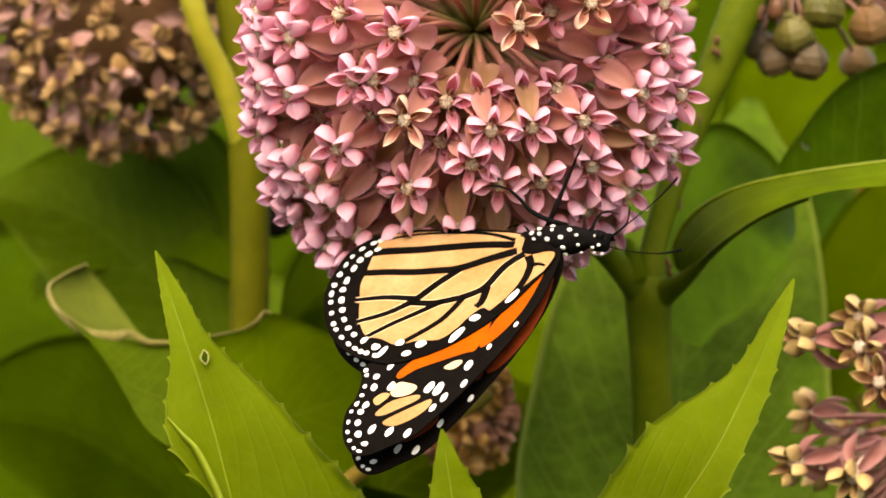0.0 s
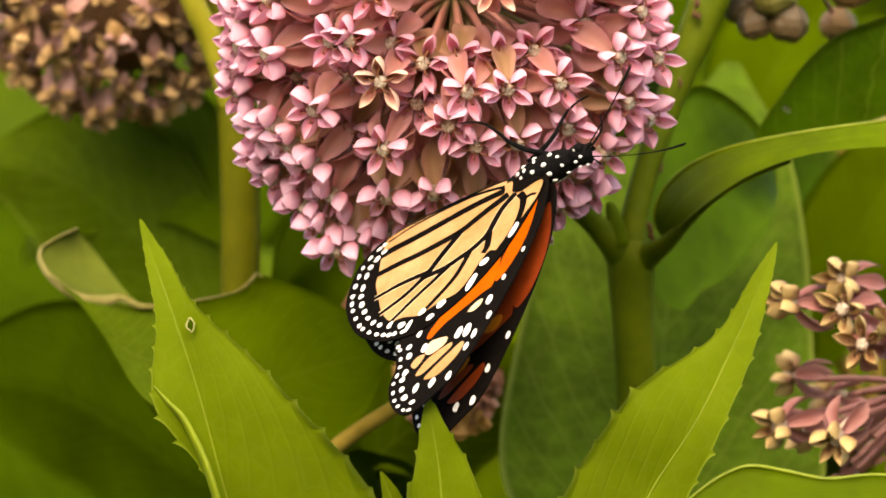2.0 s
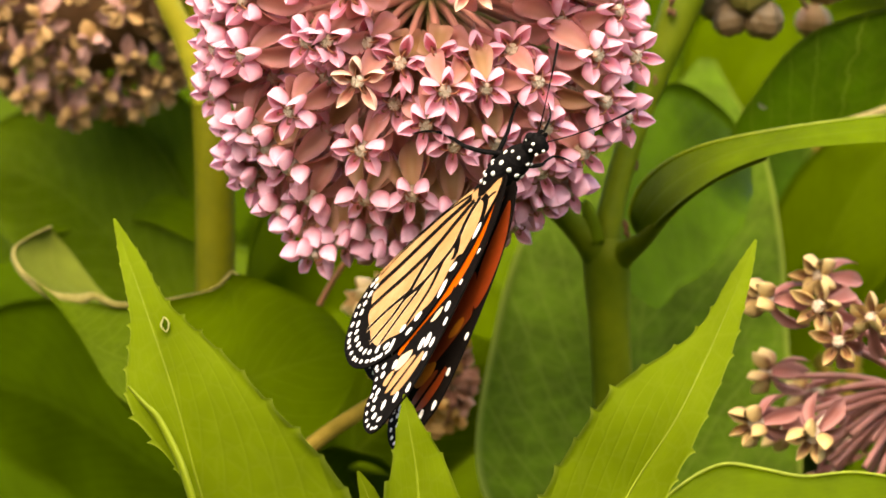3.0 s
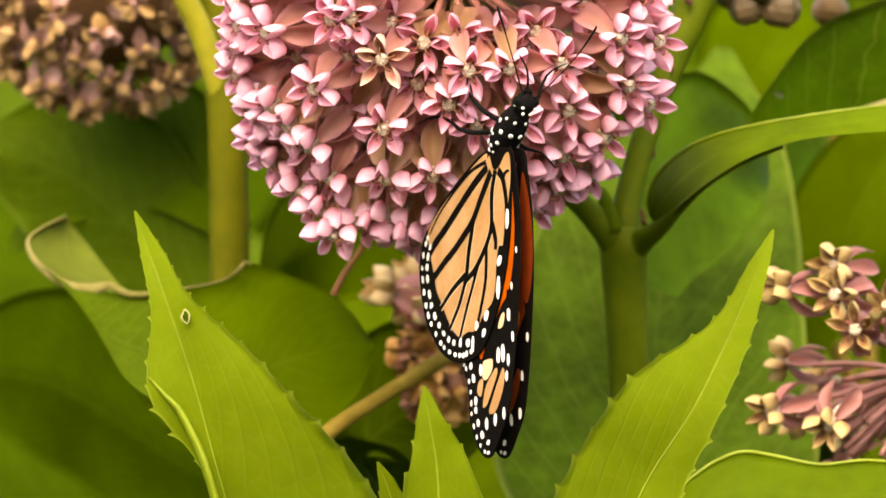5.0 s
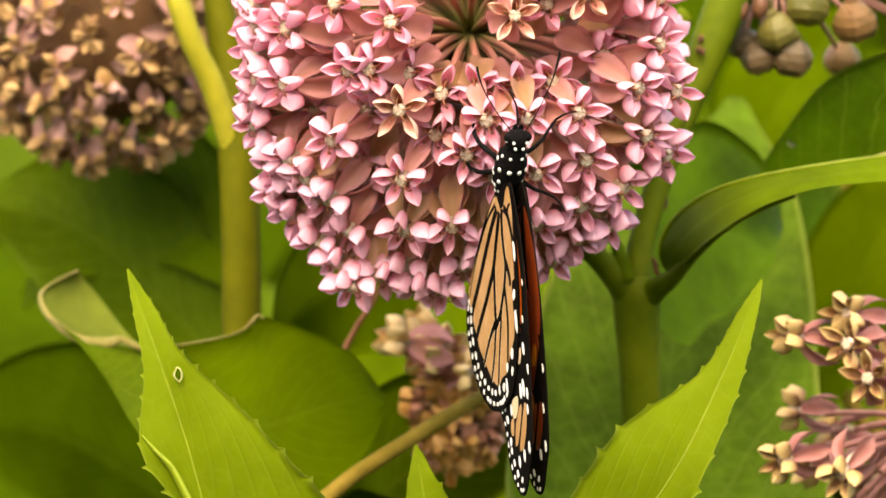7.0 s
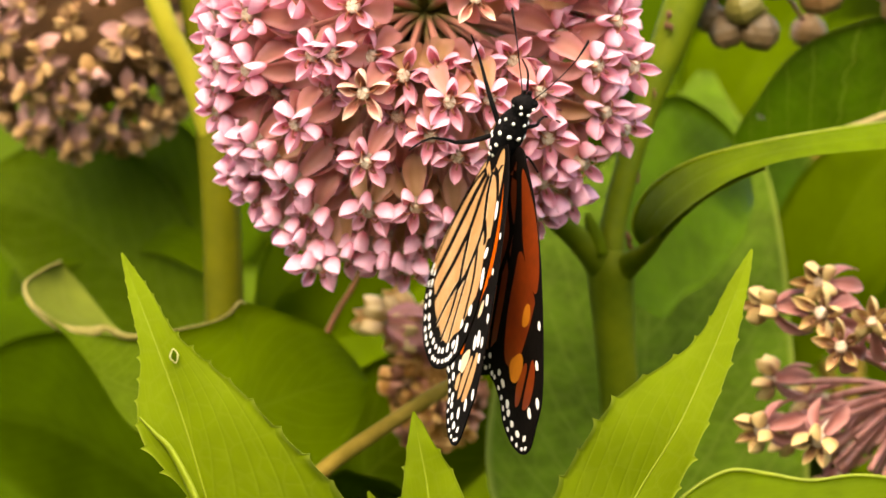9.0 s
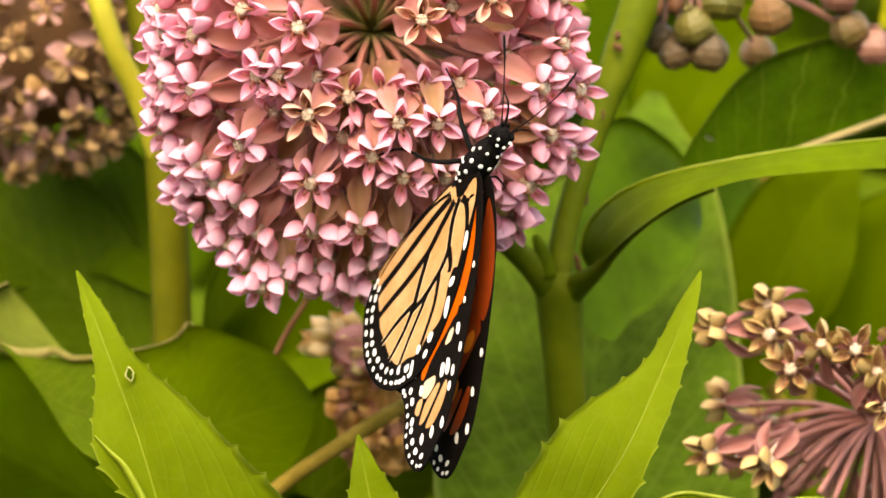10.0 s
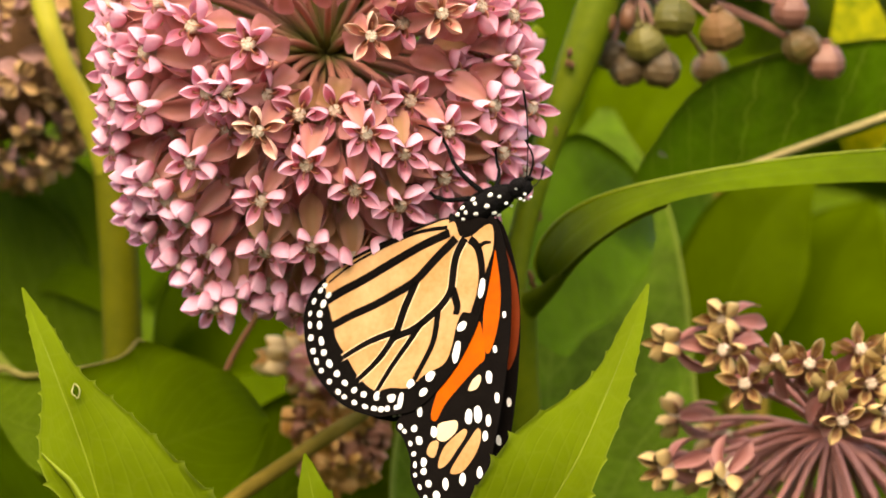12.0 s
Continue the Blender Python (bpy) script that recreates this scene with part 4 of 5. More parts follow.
    open_ones = [(-17.4, 10.1, -0.25, 0.1, 95), (-6.2, 13.4, -0.1, 0.15, 60), (4.2, 9.6, 0.15, 0.1, 100), (2.9, 15.5, 0.1, 0.35, 170), (-1.2, 3.3, 0.05, -0.05, 100), (-20.1, 16.2, -0.55, 0.05, 150), (6.5, 4.6, 0.5, 0, 90), (7.6, 13.5, 0.5, 0.3, 90)]
    shut_ones = [(-19.7, 21.5, -0.6, 0.15, 120), (-29.6, 17.5, -0.85, 0.15, 130), (-31.2, -4.8, -0.75, -0.15, 200), (-21.5, -6.5, -0.4, -0.5, 230), (-11.8, 14.0, -0.3, 0.5, 90), (-2.9, 8.8, 0, 0.6, 90)]
    taken = []
    for ks, rows in ((kinds, open_ones), (shut, shut_ones)):
        for x, z, fx, fz, angle in rows:
            r = math.hypot(x, z)
            big = max(31.0, r + 3.0)
            q = Vector((x, -math.sqrt(big * big - r * r), z))
            taken.append(q)
            add_floret(root, ks[rnd.randrange(3)], q, Vector((fx, -math.sqrt(1 - fx * fx - fz * fz), fz)), 0, stem_mat="faded_pedicel", scale=rnd.uniform(0.94, 1.03), sag=1.0, angle=angle)
    for i in range(70):
        z = 1 - 2 * (i + 0.5) / 70
        a = i * 2.39996
        q = Vector((math.cos(a) * math.sqrt(1 - z * z), math.sin(a) * math.sqrt(1 - z * z), z)) * 29.0
        if q.y < 4 and q.x < 22 or q.z > 6 or any((q - p).length < 8 for p in taken):
            continue
        add_floret(root, kinds[rnd.randrange(4)], q, q.normalized(), rnd.uniform(0, 72), stem_mat="faded_pedicel", scale=0.9)
    g = Geo()
    for i in range(90):
        a = rnd.uniform(0, 6.28)
        d = Vector((math.cos(a), rnd.uniform(-0.9, 0.4), math.sin(a))).normalized() * rnd.uniform(15, 24)
        if d.z > 3:
            continue
        tube(g, [(0, 0, 0), tuple(d * 0.5 + Vector((0, 0, 1.5))), tuple(d)], [0.75, 0.65, 0.6], 6, 7)
    tagged(part("bare_stalk", g, M["faded_pedicel"], root), kind="stuff")
    g = Geo()
    tube(g, [(0, 0, 0), (4, 12, -30), (0, 30, -120), (-20, 40, -500), (-20, 40, -1040 - o[2])], [1.8, 1.8, 2.5, 4, 5], 10, 24)
    part("stalk", g, M["stem"], root)


faded_head()


def wilted_meshes(seed):
    rnd = random.Random(seed)
    g, d = Geo(), Geo()
    for i in range(5):
        a = 2 * math.pi * i / 5 + rnd.uniform(-0.3, 0.3)
        out = np.array((math.cos(a), math.sin(a), 0.0))
        t = rnd.uniform(-0.6, 0.5)
        o = out * math.cos(t) + np.array((0, 0, 1)) * math.sin(t)
        up = np.array((0, 0, 1)) * math.cos(t) - out * math.sin(t)
        scoop(g, out * 0.6, o, up, rnd.uniform(3.2, 4.4), rnd.uniform(1.2, 1.6), rnd.uniform(0.3, 0.9), 0.3)
        b = a + 0.6
        out = np.array((math.cos(b), math.sin(b), 0.0))
        petal(d, out * 0.6, out + (0, 0, -0.3), out * rnd.uniform(-0.2, 0.6) + (0, 0, -1), np.array((-math.sin(b), math.cos(b), 0.0)), rnd.uniform(4.5, 6.5), rnd.uniform(1.4, 2.0), rnd.uniform(0.2, 0.8))
    blob(d, (0, 0, -0.4), (1.1, 1.1, 1.2), None, 8, 6, 0.3)
    return g, d


def wilted_head(at, radius, label, count, squash=(1, 1, 1), lean=(0, 0, 1), foot=True, seed=1, tints=("wilt", "wilt", "wilt_pink", "wilt_dark", "wilt_pink", "wilt")):
    root = thing("flower_head", label, "flower", at)
    sets = []
    for s in range(6):
        g, d = wilted_meshes(100 + s + seed * 10)
        sets.append((g.mesh("crown", M[tints[s % 3]]), d.mesh("corolla", M[tints[3 + s % 3]])))
    rnd = random.Random(seed)
    for i in range(count):
        z = 1 - 2 * (i + 0.5) / count
        a = i * 2.39996
        q = Vector((math.cos(a) * math.sqrt(1 - z * z) * squash[0], math.sin(a) * math.sqrt(1 - z * z) * squash[1], z * squash[2])) * radius * rnd.uniform(0.9, 1.05)
        s = sets[rnd.randrange(6)]
        f = q.normalized() + Vector((rnd.uniform(-1, 1), rnd.uniform(-1, 1), rnd.uniform(-1, 0.2))) * 0.4
        ob = part("floret", s[1], None, root, m=Matrix.Translation(q * MM) @ frame_to(f, rnd.uniform(0, 72)) @ Matrix.Scale(rnd.uniform(0.85, 1.1), 4))
        part("crown", s[0], None, ob)
    g = Geo()
    for i in range(50):
        z = 1 - 2 * (i + 0.5) / 50
        a = i * 2.39996 + 0.3
        d = Vector((math.cos(a) * math.sqrt(1 - z * z) * squash[0], math.sin(a) * math.sqrt(1 - z * z) * squash[1], z * squash[2])) * radius * 0.92
        tube(g, [(0, 0, 0), tuple(d * 0.5), tuple(d)], [0.7, 0.6, 0.6], 5, 4)
    blob(g, (0, 0, 0), tuple(radius * 0.66 * q for q in squash), None, 18, 12, 0.12)
    tagged(part("inner_stalk", g, M["wilt_dark"], root), kind="stuff")
    return root


BROWN = wilted_head((-71.6, 100, 55.0), 30, "withered brown milkweed flower head with some pink remaining", 120, (1.0, 0.9, 1.0), seed=1)
LOW = wilted_head((-3.7, 62, -25.0), 10.5, "small withered brown flower head on a twig", 30, (0.75, 0.8, 1.05), seed=2, tints=("wilt_rust", "wilt_rust", "wilt_rose", "wilt_rust", "wilt_rose", "wilt_dark"))


def low_pink():
    o = np.array((-3.7, 62, -25.0))
    ks = [floret_meshes(80 + s, ("cream_hood", "petal"), 0.4) for s in range(2)]
    for p, f in (((-13.8, 50, -11.1), (-0.9, -0.3, 0.3)), ((-9.0, 52, -14.3), (-0.5, -0.8, 0.1)), ((-5.3, 56, -12.8), (0.1, -0.9, 0.4)), ((-10.1, 58, -9.6), (-0.4, -0.3, 0.9)), ((-1.5, 52, -17.0), (0.4, -0.9, 0))):
        add_floret(LOW, ks[int(p[0]) % 2], tuple(np.array(p) - o), f, 20, stem_mat="faded_pedicel", scale=1.08)


low_pink()


# ---- unripe seed buds at the top of the forked plant ----
def buds():
    root = thing("seed_buds", "cluster of round green and reddish unripe seed buds", "seed buds", (56.1, 50, 56.7))
    o = np.array((56.1, 50, 56.7))
    rnd = random.Random(4)
    for (x, y, z), r, c in (((56.5, 44, 47.6), 3.6, "pod"), ((62.4, 46, 52.6), 3.9, "pod"), ((59.7, 46, 42.8), 3.7, "pod_brown"), ((53.4, 48, 43.0), 3.4, "pod_brown"), ((50.6, 50, 45.7), 3, "pod_brown"), ((71.3, 46, 49.7), 4, "pod_tan"), ((85.4, 52, 53.5), 3.4, "pod_red"), ((87.2, 54, 47.0), 3.6, "pod_tan"), ((92.2, 55, 43.6), 3.5, "pod_red"), ((71.2, 70, 43.7), 3.4, "pod_tan"), ((56.1, 52, 53.8), 3.2, "pod"), ((68.6, 50, 58.7), 3.6, "pod"), ((78.0, 52, 59.1), 3.4, "pod_red")):
        g = Geo()
        c0 = np.array((x - o[0], y - o[1], z - o[2]))
        ax = Vector((rnd.uniform(-0.7, 0.7), rnd.uniform(-0.7, 0.1), 1)).to_track_quat("Z", "Y").to_matrix()
        vs = []
        for i in range(9):
            th = math.pi * i / 8
            for j in range(15):
                b = 2 * math.pi * j / 15
                k = r * (0.90 + 0.20 * abs(math.cos(2.5 * b)) * math.sin(th) - 0.14 * math.sin(th * 2) + rnd.uniform(-0.03, 0.03))
                vs.append(tuple(ax @ Vector((k * math.sin(th) * math.cos(b), k * math.sin(th) * math.sin(b), k * math.cos(th) * 1.08)) + Vector(c0)))
        g.add(vs, [(i * 15 + j, (i + 1) * 15 + j, (i + 1) * 15 + (j + 1) % 15, i * 15 + (j + 1) % 15) for i in range(8) for j in range(15)])
        tip = ax @ Vector((0, 0, r * 1.02))
        for k in range(5):
            b = k * 1.2566
            q = ax @ Vector((r * 0.34 * math.cos(b), r * 0.34 * math.sin(b), r * 1.12))
            tube(g, [tuple(Vector(c0) + tip * 0.9), tuple(Vector(c0) + q)], [0.5, 0.16], 5, 4)
        bud = part("bud", g, M[c], root, smooth=False)
        part("bud_stalk", stalk((0, 0, 0), tuple(c0), 0.5, 3), M["pod_red"], bud)
    g = Geo()
    for x in ((49.6, 42, 51.1), (53.3, 42, 51.9)):
        blob(g, tuple(np.array(x) - o), (1.7, 1.6, 2.5), (0.1, 0, 1), 9, 8, 0.25)
    part("bract", g, M["faded_hood"], root)
    g = Geo()
    tube(g, [(0, 0, 0), (-8, -3, 6), (-10, -4, -2)], [1.6, 1.8, 1.6], 8, 8)
    part("stalk", g, M["stem"], root)


buds()


# ---- butterfly ----
def ngon(pts2, n=None):
    return spline(pts2, n, True) if n else np.array(pts2, float)


def plate(geo, outline, y0, y1):
    """A flat plate in the wing's plane, between two depths."""
    n = len(outline)
    vs = [(u, y0, v) for u, v in outline] + [(u, y1, v) for u, v in outline]
    fs = [tuple(range(n)), tuple(range(2 * n - 1, n - 1, -1))] + [(i, n + i, n + (i + 1) % n, (i + 1) % n) for i in range(n)]
    return geo.add(vs, fs)


def grow(poly, d):
    """Move a closed outline's points outwards by d."""
    p = np.array(poly)
    t = np.roll(p, -1, 0) - np.roll(p, 1, 0)
    nrm = np.stack((t[:, 1], -t[:, 0]), 1)
    nrm /= np.linalg.norm(nrm, axis=1)[:, None] + 1e-9
    area = np.sum(p[:, 0] * np.roll(p[:, 1], -1) - p[:, 1] * np.roll(p[:, 0], -1))
    return p + nrm * d * (1 if area > 0 else -1)


def oval(c, a, b, turn, n=10, rnd=None):
    out = []
    for i in range(n):
        t = 2 * math.pi * i / n
        k = 1 + (rnd.uniform(-0.12, 0.12) if rnd else 0)
        x, y = a * math.cos(t) * k, b * math.sin(t) * k
        out.append((c[0] + x * math.cos(turn) - y * math.sin(turn), c[1] + x * math.sin(turn) + y * math.cos(turn)))
    return np.array(out)


HIND = [(0.2, -0.6), (-4.4, -2.3), (-9.9, -2.8), (-16.5, -2.8), (-23.4, -2.3), (-28.3, -1.2), (-31.5, 0.1), (-34.5, 3.4), (-35.6, 8.1), (-35.7, 12.7), (-34.3, 17.2), (-32.0, 21.4), (-28.9, 24.5), (-25.5, 26.6), (-22.9, 27.4), (-18.6, 28.1), (-14.1, 26.7), (-9.1, 23.7), (-4.4, 19.2), (-1.2, 14.7), (1.3, 9.9), (3.3, 5.3), (3.7, 1.8)]
HIND_FIELD = [(-3.5, -1.6), (-8.9, -2.2), (-14.5, -2.1), (-21.2, -1.9), (-27.6, -1.1), (-29.3, 0.2), (-29.7, 3.7), (-29.6, 7.9), (-29.7, 10.6), (-28.5, 14.5), (-27.2, 18.5), (-24.9, 22.0), (-21.7, 22.7), (-18.5, 23.9), (-14.9, 22.8), (-11.2, 22.4), (-9.0, 20.1), (-7.4, 17.1), (-5.6, 15.0), (-3.7, 15.6), (-1.5, 12.7), (0.6, 9.4), (2.8, 6.1), (3.6, 2.5), (2.1, 1.9), (-0.6, 2.7), (-2.7, 1.9)]
HIND_VEINS = [
    ([(-4.6, -0.5), (-10.1, -1.8), (-16.8, -1.8), (-23.7, -1.1), (-28.7, 0.3)], 0.54, 0.25),
    ([(-4.4, 0.6), (-10.2, 0.8), (-16.5, 1.6), (-22.3, 2.4), (-26.9, 2.8), (-30.4, 3.4)], 1.11, 1.19),
    ([(-3.5, 2.0), (-8.2, 4.1), (-12.7, 6.3), (-16.8, 7.0), (-21.3, 7.5), (-25.3, 7.6), (-29.7, 8.0)], 1.19, 0.98),
    ([(-12.6, 6.5), (-15.8, 10.2), (-18.1, 13.4), (-19.3, 14.6)], 1.04, 1.05),
    ([(-18.0, 13.5), (-23.9, 13.4), (-29.4, 14.2)], 0.90, 0.63),
    ([(-19.0, 14.3), (-22.5, 16.9), (-27.5, 19.1)], 0.97, 0.63),
    ([(-18.8, 14.4), (-15.2, 14.4), (-12.0, 13.5), (-9.2, 12.4), (-6.7, 10.5), (-5.3, 7.1), (-4.0, 4.7), (-1.9, 2.6)], 0.90, 1.05),
    ([(-13.1, 13.7), (-16.6, 16.3), (-20.7, 19.2), (-24.5, 22.3)], 0.82, 0.63),
    ([(-9.7, 12.6), (-12.1, 17.9), (-16.3, 22.2), (-18.6, 24.2)], 0.82, 0.63),
    ([(-6.3, 10.3), (-6.2, 13.5), (-6.9, 14.9)], 1.04, 0.84),
    ([(-1.1, 3.1), (-0.0, 5.2), (-0.2, 9.1), (-1.5, 12.7), (-3.7, 16.0)], 1.04, 0.77),
    ([(-0.0, 5.2), (1.4, 4.8), (2.6, 5.2)], 0.75, 0.28),
]
HIND_SPOTS = [(-18.0, 23.4), (-14.1, 23.5), (-16.0, 25.7), (-6.2, 17.3), (-1.0, 12.2), (-8.3, 21.2), (-20.5, 25.6), (-24.6, 22.9), (-22.0, 24.6)]
FORE = [(3.3, 0.9), (4.1, 3.6), (2.9, 11.6), (0.0, 19.4), (-3.7, 26.6), (-8.7, 34.8), (-13.5, 41.2), (-17.4, 43.6), (-21.6, 45.5), (-24.5, 44.5), (-26.6, 40.7), (-27.1, 35.9), (-26.0, 32.5), (-25.9, 28.7), (-26.1, 25.7), (-20.2, 22.4), (-11.4, 16.3), (-2.9, 8.8), (1.3, 3.1)]
FORE_DISC = [(1.9, 6.0), (1.2, 10.4), (-0.4, 15.4), (-3.0, 20.0), (-5.8, 22.9), (-6.2, 21.4), (-4.3, 16.3), (-0.7, 10.3)]
FORE_CELL = [(-6.7, 23.0), (-9.0, 24.1), (-16.0, 26.8), (-19.1, 28.9), (-19.5, 27.3), (-15.5, 23.0), (-9.1, 18.5), (-5.4, 16.6)]
UPPER_DISC = [(2.6, 5.3), (2.5, 11.3), (0.8, 17.5), (-2.3, 23.2), (-5.3, 25.7), (-6.0, 22.5), (-4.5, 16.2), (-1.0, 10.1)]
UPPER_CELL = [(-6.1, 25.4), (-7.9, 27.5), (-14.4, 30.3), (-18.5, 30.9), (-20.4, 27.6), (-16.1, 22.5), (-9.7, 18.1), (-5.6, 16.4)]
FORE_FINGERS = [[(-21.8, 36.5), (-19.8, 34.1), (-17.1, 33.1), (-14.9, 32.8), (-14.8, 33.8), (-17.4, 35.4), (-20.3, 36.9)], [(-20.1, 38.5), (-17.9, 36.8), (-14.8, 35.0), (-12.6, 33.9), (-12.5, 35.4), (-14.5, 37.7), (-17.9, 39.4)], [(-22.8, 33.3), (-21.6, 32.0), (-20.2, 32.2), (-20.4, 33.2), (-21.9, 34.6)]]
FORE_CREAM = [[(-20.1, 31.9), (-19.1, 29.8), (-17.1, 30.1), (-15.6, 30.9), (-16.4, 32.4), (-18.8, 33.0)], [(-11.7, 27.0), (-10.2, 25.7), (-8.8, 25.6), (-9.0, 26.6), (-10.3, 27.5)]]
FORE_WHITE = [(-13.4, 31.3), (-11.7, 31.7), (-10.3, 33.6), (-7.4, 26.8), (-4.6, 22.9), (-11.8, 35.8), (-7.4, 30.8), (-15.1, 41.1), (-18.4, 40.6), (-21.6, 39.9), (-0.8, 18.2), (-21.3, 26.0), (-20.2, 30.5)]


def margin(outline, a, b, count, inset, size, rnd):
    """Rows of pale spots that follow part of a wing's margin."""
    c = spline(outline, 240, True)
    inner = grow(c, -inset)
    out = []
    for i in range(count):
        f = (a + (b - a) * (i + 0.5 + rnd.uniform(-0.12, 0.12)) / count) * 240 / len(outline)
        j = int(f) % 240
        t = c[(j + 1) % 240] - c[j - 1]
        out.append((inner[j], size * rnd.uniform(0.8, 1.25), size * rnd.uniform(0.65, 0.9), math.atan2(t[1], t[0])))
    return out


def apart(rows):
    """The spots of a margin, without those that would touch an earlier one."""
    kept = []
    for c, a, b, r in rows:
        if all(math.hypot(c[0] - k[0][0], c[1] - k[0][1]) > 0.9 * (a + k[1]) + 0.15 for k in kept):
            kept.append((c, a, b, r))
    return kept


def ribbon(path, a, b):
    """A vein's outline: a curved strip whose full width goes from a to b."""
    c = spline(path, 18)
    t = np.gradient(c, axis=0)
    t /= np.linalg.norm(t, axis=1)[:, None]
    nrm = np.stack((-t[:, 1], t[:, 0]), 1)
    w = np.linspace(a, b, 18)[:, None] * 0.5
    return np.concatenate((c + nrm * w, (c - nrm * w)[::-1]))


def wing(root, name, fore, s):
    """One wing, hinged at the origin; s is +1 for the wing of the insect's own left side, -1 for the other."""
    rnd = random.Random(7 + fore)
    outline = spline(FORE if fore else HIND, 120, True)
    t = 0.12
    y = s * (0.95 if fore else 1.35)
    g = Geo()
    plate(g, outline, y - t, y + t)
    ob = part(name, g, M["black"], root, "black-veined wing", smooth=False)

    def lay(nm, polys, mat, side, h, label=""):
        for p in polys:
            q = Geo()
            a, b = y + side * s * t, y + side * s * (t + h)
            plate(q, p, min(a, b), max(a, b))
            part(nm, q, M[mat], ob, label, smooth=False)

    if fore:
        rows = margin(FORE, 8.3, 14.0, 11, 0.9, 0.48, rnd) + margin(FORE, 8.0, 14.2, 9, 2.6, 0.72, rnd)
        spots = [oval(c, a, b, r, 9, rnd) for c, a, b, r in apart(rows)]
        big = [1.15, 1.25, 0.9, 1.05, 0.6, 0.8, 0.75, 0.9, 0.95, 0.95, 0.55, 0.8, 0.95]
        spots += [oval(c, k * 1.15, k * 0.62, 1.9, 10, rnd) for c, k in zip(FORE_WHITE, big)]
        upper = [oval(c, a, b, r, 9, rnd) for c, a, b, r in apart(rows)] + [oval(c, k * 1.1, k * 0.6, 1.9, 10, rnd) for c, k in list(zip(FORE_WHITE, big))[5:9]]
        cells = [spline(FORE_DISC, 40, True), spline(FORE_CELL, 40, True)]
        lay("orange_cell", cells, "orange", 1, 0.025, "bright orange underside")
        lay("ochre_cell", [spline(p, 24, True) for p in FORE_FINGERS], "ochre", 1, 0.025)
        lay("cream_patch", [spline(p, 24, True) for p in FORE_CREAM], "cream", 1, 0.025)
        lay("white_spot", spots, "white", 1, 0.04)
        lay("upper_cell", [spline(UPPER_DISC, 40, True), spline(UPPER_CELL, 40, True)] + [spline(p, 24, True) for p in FORE_FINGERS[:2]], "rust_shaded", -1, 0.025, "deep orange upper side with the shade between the wings painted in")
        lay("amber_patch", [grow(spline(p, 24, True), 0.5) for p in FORE_CREAM], "amber", -1, 0.03)
        lay("upper_spot", upper, "white", -1, 0.04)
    else:
        rows = margin(HIND, 5.3, 14.6, 18, 1.3, 0.58, rnd) + margin(HIND, 5.5, 14.3, 14, 3.2, 0.68, rnd)
        spots = [oval(c, a, b, r, 9, rnd) for c, a, b, r in apart(rows)]
        size = [0.9, 1.0, 0.9, 1.0, 1.7, 2.1, 1.4, 0.6, 0.8]
        spots += [oval(c, k, k * 0.36 if k > 1.3 else k * 0.75, 2.0 if k > 1.3 else 2.6, 10, rnd) for c, k in zip(HIND_SPOTS, size)]
        field = [spline(HIND_FIELD, 90, True)]
        veins = [ribbon(p, a * 1.4, b * 1.4) for p, a, b in HIND_VEINS]
        lay("ochre_field", field, "ochre", 1, 0.025, "pale ochre underside")
        lay("vein_edge", [ribbon(p, a * 1.4 + 0.36, b * 1.4 + 0.30) for p, a, b in HIND_VEINS[3:8]], "cream", 1, 0.035, "pale scales beside the vein")
        lay("vein", veins, "black", 1, 0.05)
        lay("white_spot", spots, "white", 1, 0.06)
        lay("upper_field", field, "mahogany_shaded", -1, 0.025, "deep orange upper side with the shade between the wings painted in")
        lay("upper_vein", veins, "black", -1, 0.05)
        lay("upper_spot", spots[:30], "white", -1, 0.04)
    return ob


def butterfly():
    root = thing("butterfly", "orange and black butterfly with white-dotted wing margins", "butterfly", (5, -50, 10))
    rnd = random.Random(6)
    g = Geo()
    blob(g, (2.8, 0, -2.2), (2.75, 2.5, 6.0), (1, 0, -0.08), 24, 16, 0.06)
    part("thorax", g, M["fur"], root)
    g = Geo()
    tube(g, [(-3, 0, -1.8), (-8, 0, 0.4), (-14, 0, 1.4), (-20, 0, 1.8), (-22, 0, 1.9)], [1.6, 1.1, 1.0, 0.8, 0.4], 16, 18)
    part("abdomen", g, M["fur"], root)
    g = Geo()
    blob(g, (9.5, 0, -2.5), (1.95, 1.8, 2.2), (1, 0, 0), 18, 12, 0.04)
    for s in (-1, 1):
        blob(g, (10.2, s * 1.4, -2.4), (1.0, 0.9, 1.0), (0, s, 0.2), 12, 8)
        tube(g, [(10.9, s * 0.5, -3.2), (11.8, s * 0.5, -3.4), (12.2, s * 0.4, -3.0)], [0.45, 0.4, 0.15], 6, 6)
    part("head", g, M["fur"], root)
    g = Geo()
    spots = []
    for s in (-1, 1):
        spots += [(0.92, 35, 9.4), (0.84, 20, 8.2), (0.93, 80, 8.6), (0.90, 30, 5.6), (0.88, 75, 5.2), (0.95, 20, 3.0), (0.98, 60, 2.6), (0.97, 95, 3.8), (1.0, 85, 0.8), (1.0, 50, 0.2), (0.97, 105, 0.6), (0.95, 70, -1.4), (0.95, 95, -1.8), (0.88, 45, -2.4), (0.85, 78, -3.2), (0.86, 55, -3.9)]
        for k, turn, x in spots[-16:]:
            t = radians(turn) * s
            r = 0.52 if x < 5 else 0.36
            across = 2.6 * math.sqrt(max(0.08, 1 - ((x - 1.6) / 6.2) ** 2)) if x < 7 else 1.95
